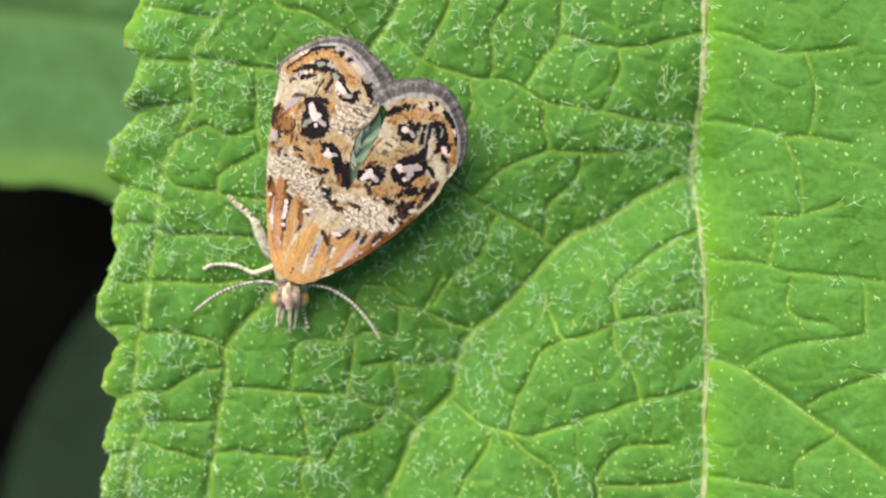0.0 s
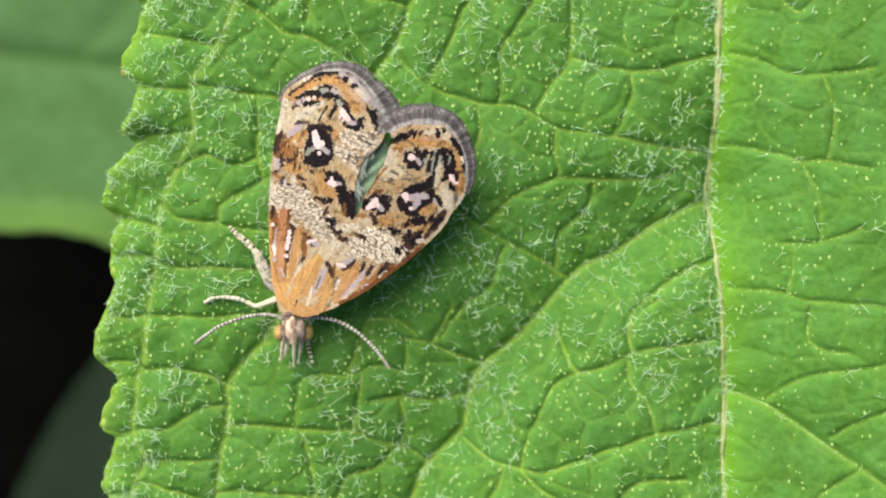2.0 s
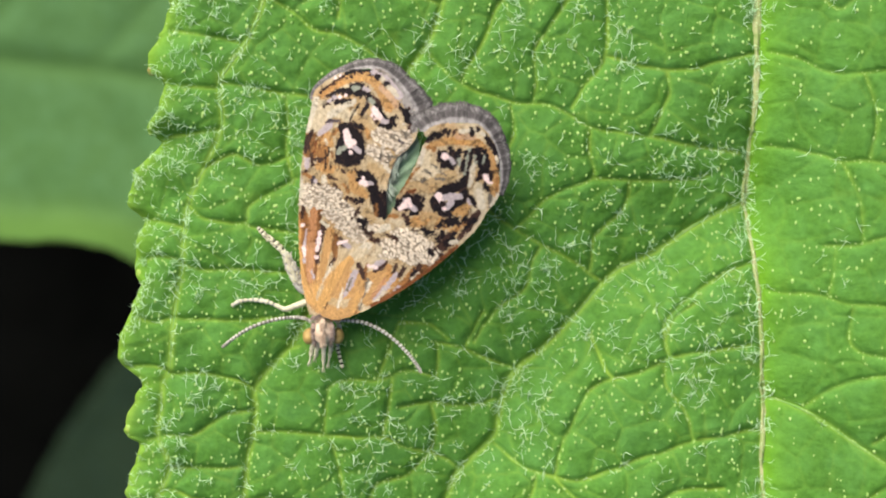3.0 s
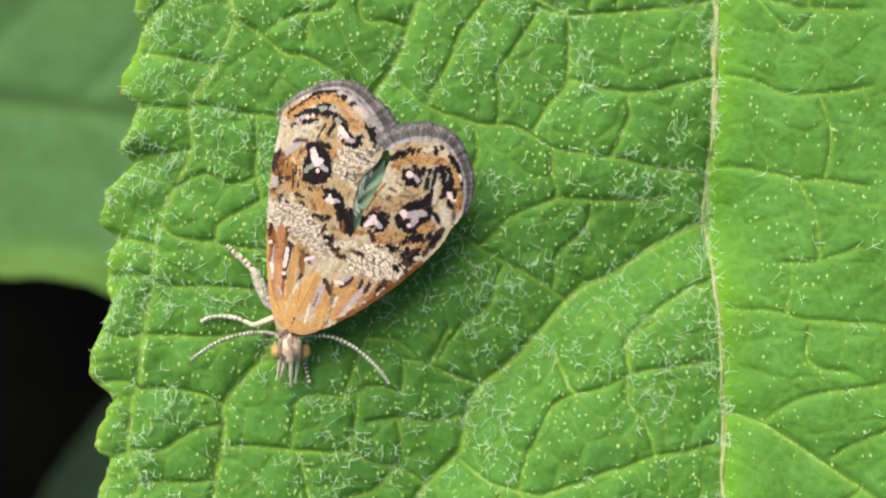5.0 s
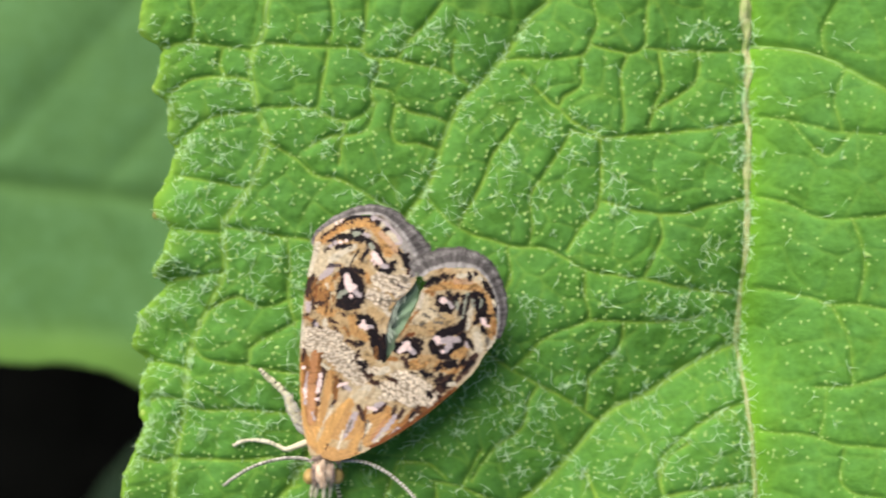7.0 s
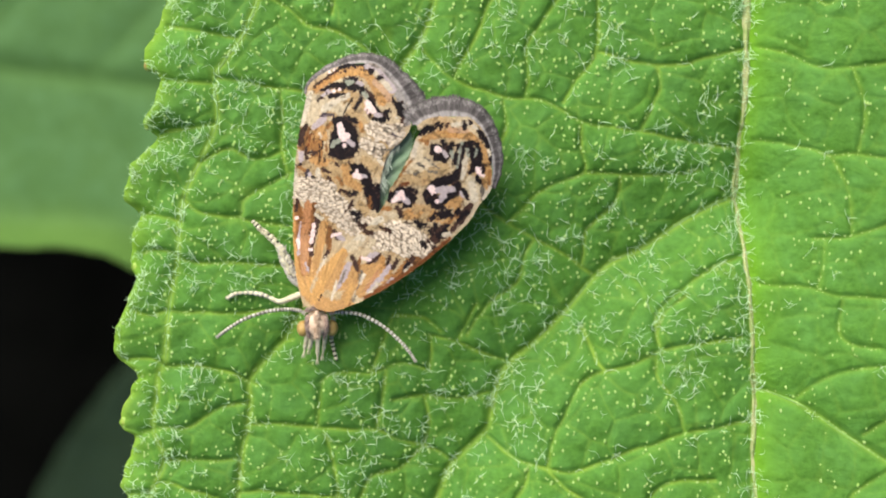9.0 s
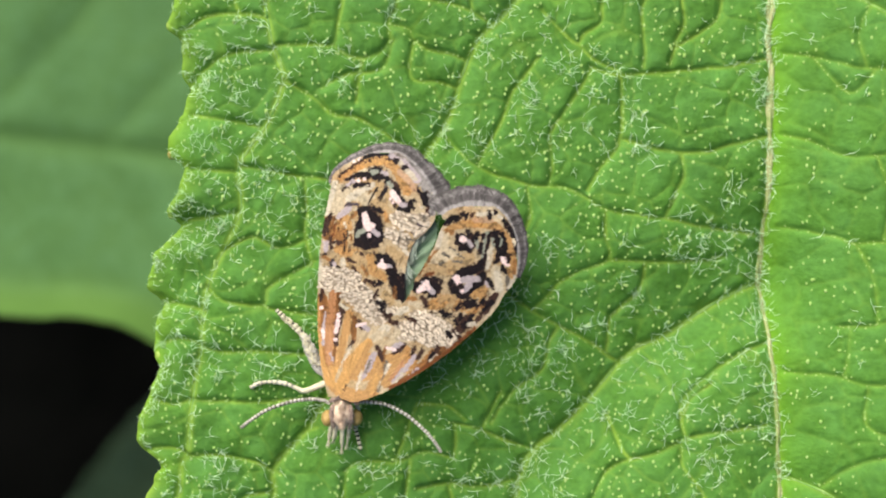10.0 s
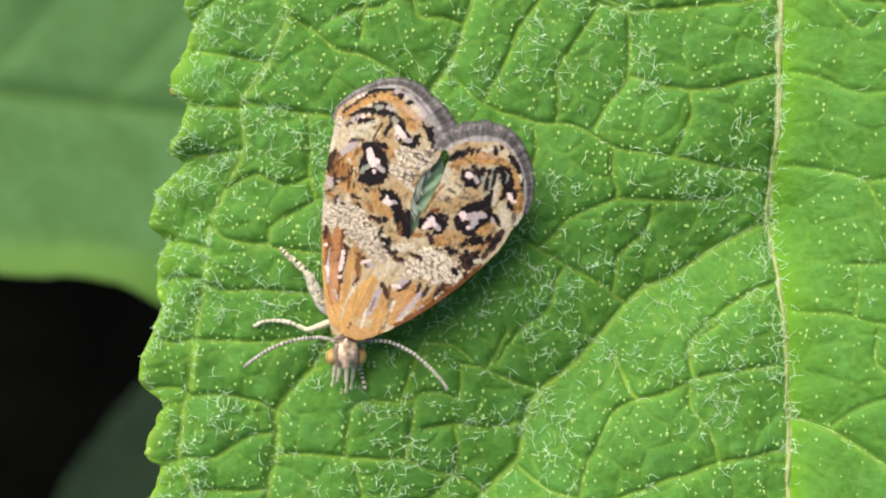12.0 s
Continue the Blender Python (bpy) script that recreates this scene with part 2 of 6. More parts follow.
def rounded_margin():
    """The margin with its corners rounded, as a table of height against place."""
    m = np.array(MARGIN)[::-1]
    y = np.arange(m[0, 1], m[-1, 1], 0.01)
    x = np.pad(np.interp(y, m[:, 1], m[:, 0]), 12, mode="edge")
    return y, np.convolve(x, np.hanning(27)[1:-1] / np.hanning(27).sum(), "valid")


ROUND_Y, ROUND_X = rounded_margin()


def margin_left(y):
    y = np.asarray(y, float)
    m = np.array(MARGIN)[::-1]
    inner = np.interp(y, ROUND_Y, ROUND_X)
    outer = midrib_x(y) - np.maximum(envelope(y) + saw(y, 0.3) * np.minimum(1, envelope(y) / 3), 0.02)
    inner = inner + 0.09 * (value_noise(y, y * 0, 0.33, 51) - 0.5) + 0.05 * (value_noise(y, y * 0, 0.11, 52) - 0.5)
    return np.where((y < m[-1, 1]) & (y > m[0, 1]), inner, outer)


def margin_right(y):
    return midrib_x(y) + np.maximum(envelope(y) * 0.98 + saw(y, 0.75) * np.minimum(1, envelope(y) / 3), 0.02)


def leaf_form(x, y):
    """The leaf's broad shape: a shallow trough along the midrib."""
    x, y = np.asarray(x, float), np.asarray(y, float)
    left = 0.10 - 0.46 * (np.clip((x + 6.8) / 14.5, 0, 1.05)) ** 1.3
    right = -0.36 + 0.47 * (x - 7.65) - 0.016 * (x - 7.65) ** 2
    k = 1 / (1 + np.exp(-(x - 7.65) / 0.12))
    sag = -0.012 * np.clip(np.abs(y) - 9, 0, None) ** 1.5
    return left * (1 - k) + right * k - 0.02 * np.clip(y, -8, 8) * np.clip((x + 2) / 8, 0, 1) + sag


SECONDARY, TERTIARY = [], []


def secondary(*pts):
    SECONDARY.append(smooth_line(pts, 8 * len(pts)))


def tertiary(*pts):
    p = smooth_line(pts, 6 * len(pts))
    p[:, 0] += 0.05 * (value_noise(p[:, 0], p[:, 1], 0.35, 5) - 0.5)
    p[:, 1] += 0.05 * (value_noise(p[:, 0], p[:, 1], 0.35, 6) - 0.5)
    TERTIARY.append(p)


# Side veins, from the midrib outwards.
secondary((7.66, 0.63), (7.06, 0.43), (6.28, 0.01), (5.36, -0.59), (4.46, -1.05), (3.48, -2.14), (2.81, -2.80), (2.24, -3.27), (1.93, -3.82), (1.80, -4.51), (1.67, -4.85), (1.19, -5.34), (0.85, -5.69), (0.65, -6.18), (0.38, -6.87), (0.12, -7.28))
secondary((7.74, 13.99), (6.01, 11.76), (3.90, 9.60), (2.98, 8.60), (2.59, 8.27), (2.13, 7.54), (1.54, 6.82), (0.95, 6.23), (0.56, 5.37), (0.20, 4.30), (-0.63, 3.08), (-1.59, 1.42), (-2.22, -1.01), (-2.86, -2.54), (-3.71, -3.52), (-3.75, -4.13), (-3.80, -4.67), (-3.95, -5.36), (-4.01, -6.05), (-4.12, -6.74), (-4.19, -7.32))
secondary((-2.90, 10.20), (-3.52, 8.58), (-3.58, 7.93), (-3.84, 7.40), (-3.93, 7.00), (-3.83, 6.48), (-3.74, 5.95), (-3.54, 5.49), (-3.52, 5.20), (-3.88, 4.29), (-4.32, 3.69), (-4.55, 3.26), (-4.49, 2.33), (-4.87, 1.42), (-5.23, 0.62), (-5.35, -0.05), (-5.38, -0.75), (-5.58, -1.90), (-5.68, -3.17), (-5.84, -3.46), (-5.88, -4.01), (-5.97, -4.69), (-5.81, -5.13), (-5.70, -5.46), (-5.92, -6.04), (-6.06, -6.48), (-6.09, -7.34))
secondary((7.93, -3.84), (8.34, -3.95), (8.91, -4.19), (9.49, -4.57), (9.96, -4.90), (10.87, -5.51), (12.09, -6.43))
secondary((7.72, 7.62), (8.67, 7.48), (9.46, 7.22), (10.12, 6.80), (10.85, 6.35), (12.40, 5.20))
secondary((7.91, -8.78), (6.67, -8.90), (4.71, -9.78), (3.42, -10.92))
secondary((7.81, -11.50), (9.14, -11.99), (10.87, -13.04))
# The net of small veins between them.
tertiary((-5.69, -5.46), (-5.07, -5.48), (-4.46, -5.50), (-3.98, -5.47))
tertiary((-5.82, -4.72), (-5.07, -4.69), (-4.46, -4.27), (-3.78, -4.19))
tertiary((-6.06, -6.21), (-5.76, -6.00), (-5.07, -6.20), (-4.09, -6.47))
tertiary((-6.44, -6.23), (-6.08, -6.21))
tertiary((-6.23, -4.86), (-5.97, -4.75))
tertiary((-3.79, -4.67), (-3.30, -4.64), (-2.62, -4.70), (-2.10, -4.74), (-1.53, -4.79), (-0.85, -4.81), (-0.30, -5.08), (0.24, -5.19), (0.65, -5.40), (0.89, -5.59))
tertiary((-2.08, -3.63), (-2.15, -3.97), (-2.20, -4.66))
tertiary((-3.78, -3.65), (-3.17, -2.89), (-2.76, -2.68))
tertiary((-2.15, -3.70), (-1.81, -3.49), (-0.99, -3.47), (-0.31, -3.27), (0.36, -3.42))
tertiary((-0.61, -3.41), (-0.72, -4.10), (-0.85, -4.78))
tertiary((-4.01, -6.23), (-3.44, -6.21), (-2.62, -6.29), (-1.93, -6.34), (-1.73, -6.25))
tertiary((-2.08, -4.77), (-1.87, -5.34), (-1.79, -5.78), (-1.73, -6.28))
tertiary((-1.73, -6.28), (-1.50, -6.55), (-1.23, -6.37), (-0.95, -5.89), (-0.30, -5.71), (0.24, -5.19))
tertiary((-1.73, -6.28), (-1.93, -6.86), (-1.80, -7.30))
tertiary((-0.99, -3.47), (-0.46, -2.12))
tertiary((-0.45, -4.10), (0.23, -4.02), (1.05, -4.10), (1.73, -3.96))
tertiary((0.23, -4.02), (0.37, -4.66), (0.24, -5.19))
tertiary((0.35, -2.60), (0.90, -2.73), (1.58, -3.03), (2.20, -3.24))
tertiary((1.44, -1.91), (1.24, -2.32), (1.04, -2.70))
tertiary((-0.46, -2.12), (0.22, -2.18), (0.63, -2.53))
tertiary((0.36, -3.42), (0.42, -2.87), (0.35, -2.60))
tertiary((1.74, -4.99), (2.15, -5.36), (2.56, -5.56), (3.11, -5.71), (3.73, -5.77), (4.34, -5.56), (5.02, -5.30), (5.65, -5.10), (6.26, -4.85), (6.94, -4.76), (7.70, -4.61))
tertiary((3.11, -5.71), (3.24, -5.11), (3.44, -4.63), (3.71, -4.08), (3.93, -3.69), (4.45, -3.44))
tertiary((4.45, -3.44), (5.14, -3.26), (5.68, -2.98), (6.36, -2.84), (7.61, -2.66))
tertiary((3.89, -2.43), (4.10, -2.84), (4.25, -3.22), (4.45, -3.44))
tertiary((5.75, -2.98), (5.65, -2.57), (5.80, -2.13), (6.34, -1.67))
tertiary((3.11, -5.74), (3.53, -6.15), (4.15, -6.56), (4.36, -7.28))
tertiary((5.34, -7.30), (5.27, -6.86), (5.46, -6.37), (5.93, -6.02), (6.96, -5.94))
tertiary((5.28, -6.94), (6.57, -6.96), (7.69, -6.83))
tertiary((1.90, -7.30), (2.16, -6.71), (2.57, -6.16), (2.70, -5.63))
tertiary((6.26, -4.85), (6.11, -4.22), (5.69, -3.67), (5.61, -3.05))
tertiary((7.99, -1.42), (8.97, -1.49), (9.72, -1.66), (10.93, -1.72), (11.71, -1.82))
tertiary((11.29, -1.84), (11.34, -2.50), (11.32, -3.03), (10.73, -3.20), (10.00, -3.31), (9.42, -3.52), (8.78, -4.00))
tertiary((9.74, -1.71), (9.65, -2.39), (9.87, -2.74), (10.48, -2.81))
tertiary((10.16, -4.78), (10.76, -4.40), (11.35, -4.11), (11.77, -3.92))
tertiary((9.87, -6.89), (9.89, -6.23), (10.19, -5.93), (10.79, -5.50))
tertiary((8.01, -6.69), (8.84, -6.75), (9.87, -6.86))
tertiary((0.20, 3.98), (0.85, 3.35), (1.62, 3.03), (2.26, 2.86), (2.90, 2.81), (3.42, 2.58), (3.94, 2.30), (5.36, 2.08), (6.54, 1.86), (7.39, 1.72))
tertiary((4.20, 5.42), (4.24, 4.90), (4.26, 4.39), (4.13, 3.75), (3.74, 3.23), (3.45, 2.74))
tertiary((3.58, 5.61), (3.23, 5.03), (2.84, 4.45), (2.58, 3.99), (2.65, 3.35), (2.58, 2.89))
tertiary((2.32, 5.79), (1.74, 5.02), (1.55, 4.50), (1.30, 4.05), (1.04, 3.60), (0.95, 3.32))
tertiary((3.55, 5.61), (4.20, 5.42), (5.10, 5.49), (6.67, 5.63), (7.61, 5.81))
tertiary((4.30, 3.94), (5.10, 3.69), (6.14, 3.63), (6.80, 3.83), (7.69, 4.02))
tertiary((5.62, 3.62), (5.69, 3.11), (5.49, 2.59), (5.23, 2.14))
tertiary((2.07, 2.81), (2.13, 2.20), (2.00, 1.81), (1.90, 1.30))
tertiary((3.87, 2.26), (3.87, 1.69), (3.94, 1.17), (3.29, 0.91), (2.78, 0.59), (2.45, 0.27), (2.20, 0.01))
tertiary((3.94, 1.15), (4.84, 1.11), (6.01, 1.11), (6.67, 1.24))
tertiary((1.55, 0.46), (2.13, 0.01), (2.78, -0.37), (3.55, -0.76), (4.26, -1.27))
tertiary((4.84, 1.11), (4.71, 0.53), (4.20, 0.01), (4.00, -0.24), (3.94, -0.95))
tertiary((2.78, -0.37), (2.58, -0.76), (2.41, -1.34), (1.87, -1.78), (1.49, -2.19), (1.23, -2.62))
tertiary((-4.51, 3.30), (-3.62, 3.14), (-2.61, 3.01), (-1.84, 2.89))
tertiary((-3.47, 5.27), (-2.86, 4.86), (-2.35, 4.48), (-1.84, 4.42), (-1.07, 3.98), (-0.31, 3.53))
tertiary((-3.05, 3.08), (-2.99, 2.31), (-3.05, 1.80), (-2.86, 1.03))
tertiary((-4.55, 3.20), (-4.90, 3.20), (-5.59, 3.25))
tertiary((-4.51, 2.24), (-5.02, 2.18), (-5.78, 2.05))
tertiary((-4.87, 1.35), (-4.26, 1.67), (-3.62, 1.42), (-2.92, 1.67))
tertiary((-5.25, 0.52), (-4.90, 0.20), (-4.01, 0.14), (-3.88, 0.52), (-3.24, 0.91), (-2.80, 1.16))
tertiary((-4.01, 0.14), (-3.62, 0.00), (-2.86, -0.11))
tertiary((-5.28, 0.01), (-5.78, 0.11), (-6.19, 0.20))
tertiary((-5.38, -0.82), (-4.90, -0.94), (-4.13, -0.94), (-2.86, -1.01))
tertiary((-5.38, -0.75), (-5.91, -0.62), (-6.22, -0.75))
tertiary((-5.59, -2.05), (-4.39, -2.09), (-2.99, -2.03))
tertiary((-5.59, -2.03), (-6.04, -2.15), (-6.48, -2.03))
tertiary((-5.68, -3.30), (-4.90, -3.30), (-4.13, -3.49), (-3.59, -3.75))
tertiary((-5.68, -3.30), (-6.04, -3.17), (-6.65, -3.17))
tertiary((5.75, -3.02), (5.62, -2.44), (5.69, -2.05), (6.41, -1.41), (7.06, -1.02), (7.69, -0.76))
tertiary((7.96, 1.89), (8.55, 1.81), (9.14, 1.65), (9.49, 1.51), (9.96, 1.56), (10.87, 1.39))
tertiary((7.98, 4.02), (8.55, 3.87), (9.14, 3.59), (9.96, 3.50), (10.98, 3.65))
tertiary((8.61, 5.79), (9.14, 5.15), (9.49, 4.98), (9.96, 5.52))
tertiary((9.14, -0.37), (9.96, -0.30), (10.75, 0.01))
tertiary((9.38, -0.43), (9.33, -1.01), (9.21, -1.52))
tertiary((9.49, 1.51), (9.84, 0.77), (9.93, -0.30))
tertiary((9.93, 3.50), (10.19, 2.54), (10.07, 1.56))
tertiary((-4.01, 4.22), (-4.90, 4.35), (-5.59, 4.47))
tertiary((-3.51, 7.56), (-3.18, 7.56), (-2.66, 7.51), (-2.13, 7.47), (-1.48, 7.47), (-1.15, 7.27), (-0.56, 7.24), (-0.36, 7.47), (-0.17, 7.74), (0.10, 8.00), (0.36, 8.33), (0.55, 8.59))
tertiary((-1.35, 7.47), (-1.28, 8.00), (-1.22, 8.59))
tertiary((-2.16, 7.47), (-2.00, 8.06), (-2.07, 8.59))
tertiary((-2.13, 7.43), (-2.20, 7.01), (-2.26, 6.61), (-2.39, 6.11), (-2.91, 6.09), (-3.57, 6.08), (-3.75, 6.01))
tertiary((-2.39, 6.09), (-2.13, 5.89), (-1.73, 5.80), (-1.34, 5.89), (-1.08, 6.22), (-1.15, 6.62), (-0.98, 6.88), (-0.89, 7.21))
tertiary((-1.73, 5.80), (-1.80, 5.43), (-1.86, 4.78))
tertiary((-0.56, 7.21), (-0.03, 7.12), (0.49, 6.99), (0.89, 6.82), (1.22, 6.62))
tertiary((0.82, 7.67), (0.75, 7.28), (0.83, 6.86))
tertiary((-1.08, 6.55), (-0.69, 6.49), (-0.55, 6.22), (-0.29, 6.03), (0.23, 5.90), (0.63, 5.77))
tertiary((-0.55, 6.22), (-0.62, 5.70), (-0.55, 5.30), (-0.03, 5.24), (0.37, 5.15))
tertiary((-2.65, 5.10), (-1.99, 5.43), (-1.27, 5.54), (-1.01, 6.22))
tertiary((-3.90, 7.40), (-4.23, 7.46), (-4.63, 7.50), (-5.28, 7.58), (-5.87, 7.53))
tertiary((-3.90, 6.68), (-4.49, 6.78), (-5.28, 6.71), (-5.80, 6.41))
tertiary((-3.77, 5.95), (-4.23, 5.94), (-4.75, 5.87), (-5.14, 5.66), (-5.64, 5.24))
tertiary((-5.29, 8.58), (-5.22, 8.05), (-5.28, 7.58))
tertiary((-4.56, 7.50), (-4.63, 7.13), (-4.52, 6.79))
tertiary((2.00, 7.21), (2.46, 7.28), (3.18, 7.28), (3.85, 7.38), (4.05, 7.84), (4.18, 8.24), (4.08, 8.63))
tertiary((3.85, 7.38), (3.79, 6.98), (3.79, 6.65), (3.39, 6.39), (3.22, 6.15), (2.92, 6.39), (2.66, 6.65), (2.40, 6.91))
tertiary((3.22, 6.15), (3.53, 5.83), (3.92, 5.65), (4.19, 5.52))
tertiary((4.78, 5.60), (4.78, 6.26), (4.71, 6.92), (4.84, 7.38), (4.45, 7.50), (3.99, 7.60))
tertiary((4.84, 7.38), (5.24, 7.54), (5.31, 8.11), (5.37, 8.64))
tertiary((5.24, 7.54), (5.77, 7.50), (6.56, 7.46), (7.35, 7.50), (7.68, 7.52))
tertiary((5.37, 5.70), (5.50, 6.13), (5.70, 6.66), (5.64, 7.45))
tertiary((5.50, 6.06), (6.03, 6.39), (6.43, 6.66), (6.56, 7.05), (6.56, 7.45))
tertiary((8.01, 5.93), (8.67, 5.80), (9.59, 5.54), (10.88, 5.41))
tertiary((9.46, 7.22), (9.33, 7.85), (9.72, 8.65))
tertiary((9.85, 6.96), (9.59, 6.27), (9.72, 5.53))



def leaf_extra_veins():
    """Veins of the parts that lie beyond the middle of the leaf, in the same habit."""
    rng = np.random.RandomState(4)
    for y0 in np.arange(22, -32, -6.5):
        for side in (-1, 1):
            if -17 < y0 < 17 and side < 0 or -9 < y0 < 14:
                continue
            w = float(envelope(y0 - 5)) * 0.92
            secondary(*[(float(midrib_x(y0)) + side * w * s, y0 - 7.5 * s**1.4 + rng.uniform(-0.2, 0.2)) for s in (0, 0.3, 0.6, 0.85, 1)])


leaf_extra_veins()


def cells(x, y, size, seed):
    """Width left to the nearest border of a random net of cells."""
    rng = np.random.RandomState(seed)
    ox, oy = rng.rand(128, 128), rng.rand(128, 128)
    u, v = x / size, y / size
    i, j = np.floor(u).astype(int), np.floor(v).astype(int)
    one, two = np.full(x.shape, 9.0), np.full(x.shape, 9.0)
    for a in (-1, 0, 1):
        for b in (-1, 0, 1):
            d = np.hypot(i + a + ox[(i + a) % 128, (j + b) % 128] - u, j + b + oy[(i + a) % 128, (j + b) % 128] - v)
            two = np.minimum(two, np.maximum(one, d))
            one = np.minimum(one, d)
    return (two - one) * size


def groove(x, y):
    """The long fold along the main side vein, gentle on its upper side."""
    p = SECONDARY[0]
    upper = x < np.interp(y, p[::-1, 1], p[::-1, 0])
    d = distance(x, y, p, 5.0)
    return np.where(upper, 0.50 * np.exp(-((d / 2.0) ** 2)), 0.50 * np.exp(-((d / 0.9) ** 2)) * 0.6 + 0.20 * np.exp(-((d / 2.0) ** 2)))


def leaf_surface(x, y):
    """Height of the upper face, with its quilted relief, and how much of each place takes the vein colour."""
    shape = np.shape(x)
    x, y = np.ravel(np.asarray(x, float)), np.ravel(np.asarray(y, float))
    dm = np.abs(x - midrib_x(y))
    d1, d2 = np.full(x.shape, 2.5), np.full(x.shape, 2.5)
    d3 = distance(x, y, SECONDARY[2])
    for k, p in enumerate(SECONDARY):
        if k != 2:
            d1 = np.minimum(d1, distance(x, y, p))
    for p in TERTIARY:
        d2 = np.minimum(d2, distance(x, y, p))
    ds = d1
    d1 = np.minimum(d1, dm)
    far = np.clip((np.abs(y + 0.5) - 8.5) / 1.5, 0, 1)
    net = cells(x + 0.3 * value_noise(x, y, 0.8, 8), y + 0.3 * value_noise(x, y, 0.8, 9), 0.95, 3)
    coarse = cells(x, y, 1.9, 12)
    d2 = np.where(far > 0.5, np.minimum(d2, coarse), d2)
    d = np.minimum(np.minimum(d1, d2 + 0.04), d3 + 0.07)
    edge = np.minimum(x - margin_left(y), margin_right(y) - x)
    swell = np.where(x > midrib_x(y), 0.068, 0.098) + 0.05 * np.exp(-np.clip(edge, 0, None) / 1.8)
    quilt = swell * (0.45 * np.tanh(d / 0.13) + 0.60 * np.tanh(d / 0.60)) - 0.035 * np.exp(-((d1 / 0.11) ** 2)) - 0.042 * np.exp(-((d2 / 0.055) ** 2))
    broad = (0.17 * np.tanh(ds / 1.1) + 0.05 * np.tanh(dm / 0.4) - 0.15) * (1 - np.exp(-np.clip(edge, 0, None) / 2.2)) - groove(x, y)
    small = 0.034 * np.tanh(net / 0.15) * np.clip(d / 0.2, 0, 1)
    roll = -0.14 * np.exp(-np.clip(edge, 0, None) / 0.12)
    lumps = 0.34 * np.exp(-np.clip(edge, 0, None) / 1.3) * (value_noise(x, y, 0.62, 14) - 0.5) + 0.10 * (value_noise(x, y, 1.7, 2) - 0.5) + 0.060 * (value_noise(x, y, 0.42, 1) - 0.5) + 0.030 * (value_noise(x, y, 0.17, 15) - 0.5)
    z = leaf_form(x, y) + broad + quilt + small + roll + lumps - 0.16
    vein = np.maximum((0.30 + 0.60 * value_noise(x, y, 0.30, 33)) * np.exp(-((d2 / 0.042) ** 2)), 0.22 * np.exp(-((net / 0.05) ** 2)) * (d > 0.1))
    vein = np.maximum(vein, 0.75 * np.exp(-((np.minimum(d1, d3) / 0.075) ** 2)))
    # Pale rim of the margin, with the light on its rounded edge painted in.
    vein = np.maximum(vein, 0.8 * np.exp(-np.clip(edge, 0, None) / 0.17))
    vein = vein * np.where(x > midrib_x(y) + 0.1, 0.55, 1.0)
    return z.reshape(shape), np.clip(vein, 0, 1).reshape(shape)


def lime_strip(x, y):
    """The yellowish green of the blade close to its midrib and in the tips of the teeth."""
    off = x - midrib_x(y)
    strip = np.where(off > 0, 0.75 * np.exp(-np.clip(off - 0.12, 0, None) / 0.28), 0.0) * (0.6 + 0.6 * value_noise(x, y, 1.1, 35))
    tips = 0.6 * np.exp(-np.clip(x - margin_left(y), 0, None) / 0.35) * value_noise(x, y, 0.6, 36)
    return np.clip(np.maximum(strip, tips), 0, 1)


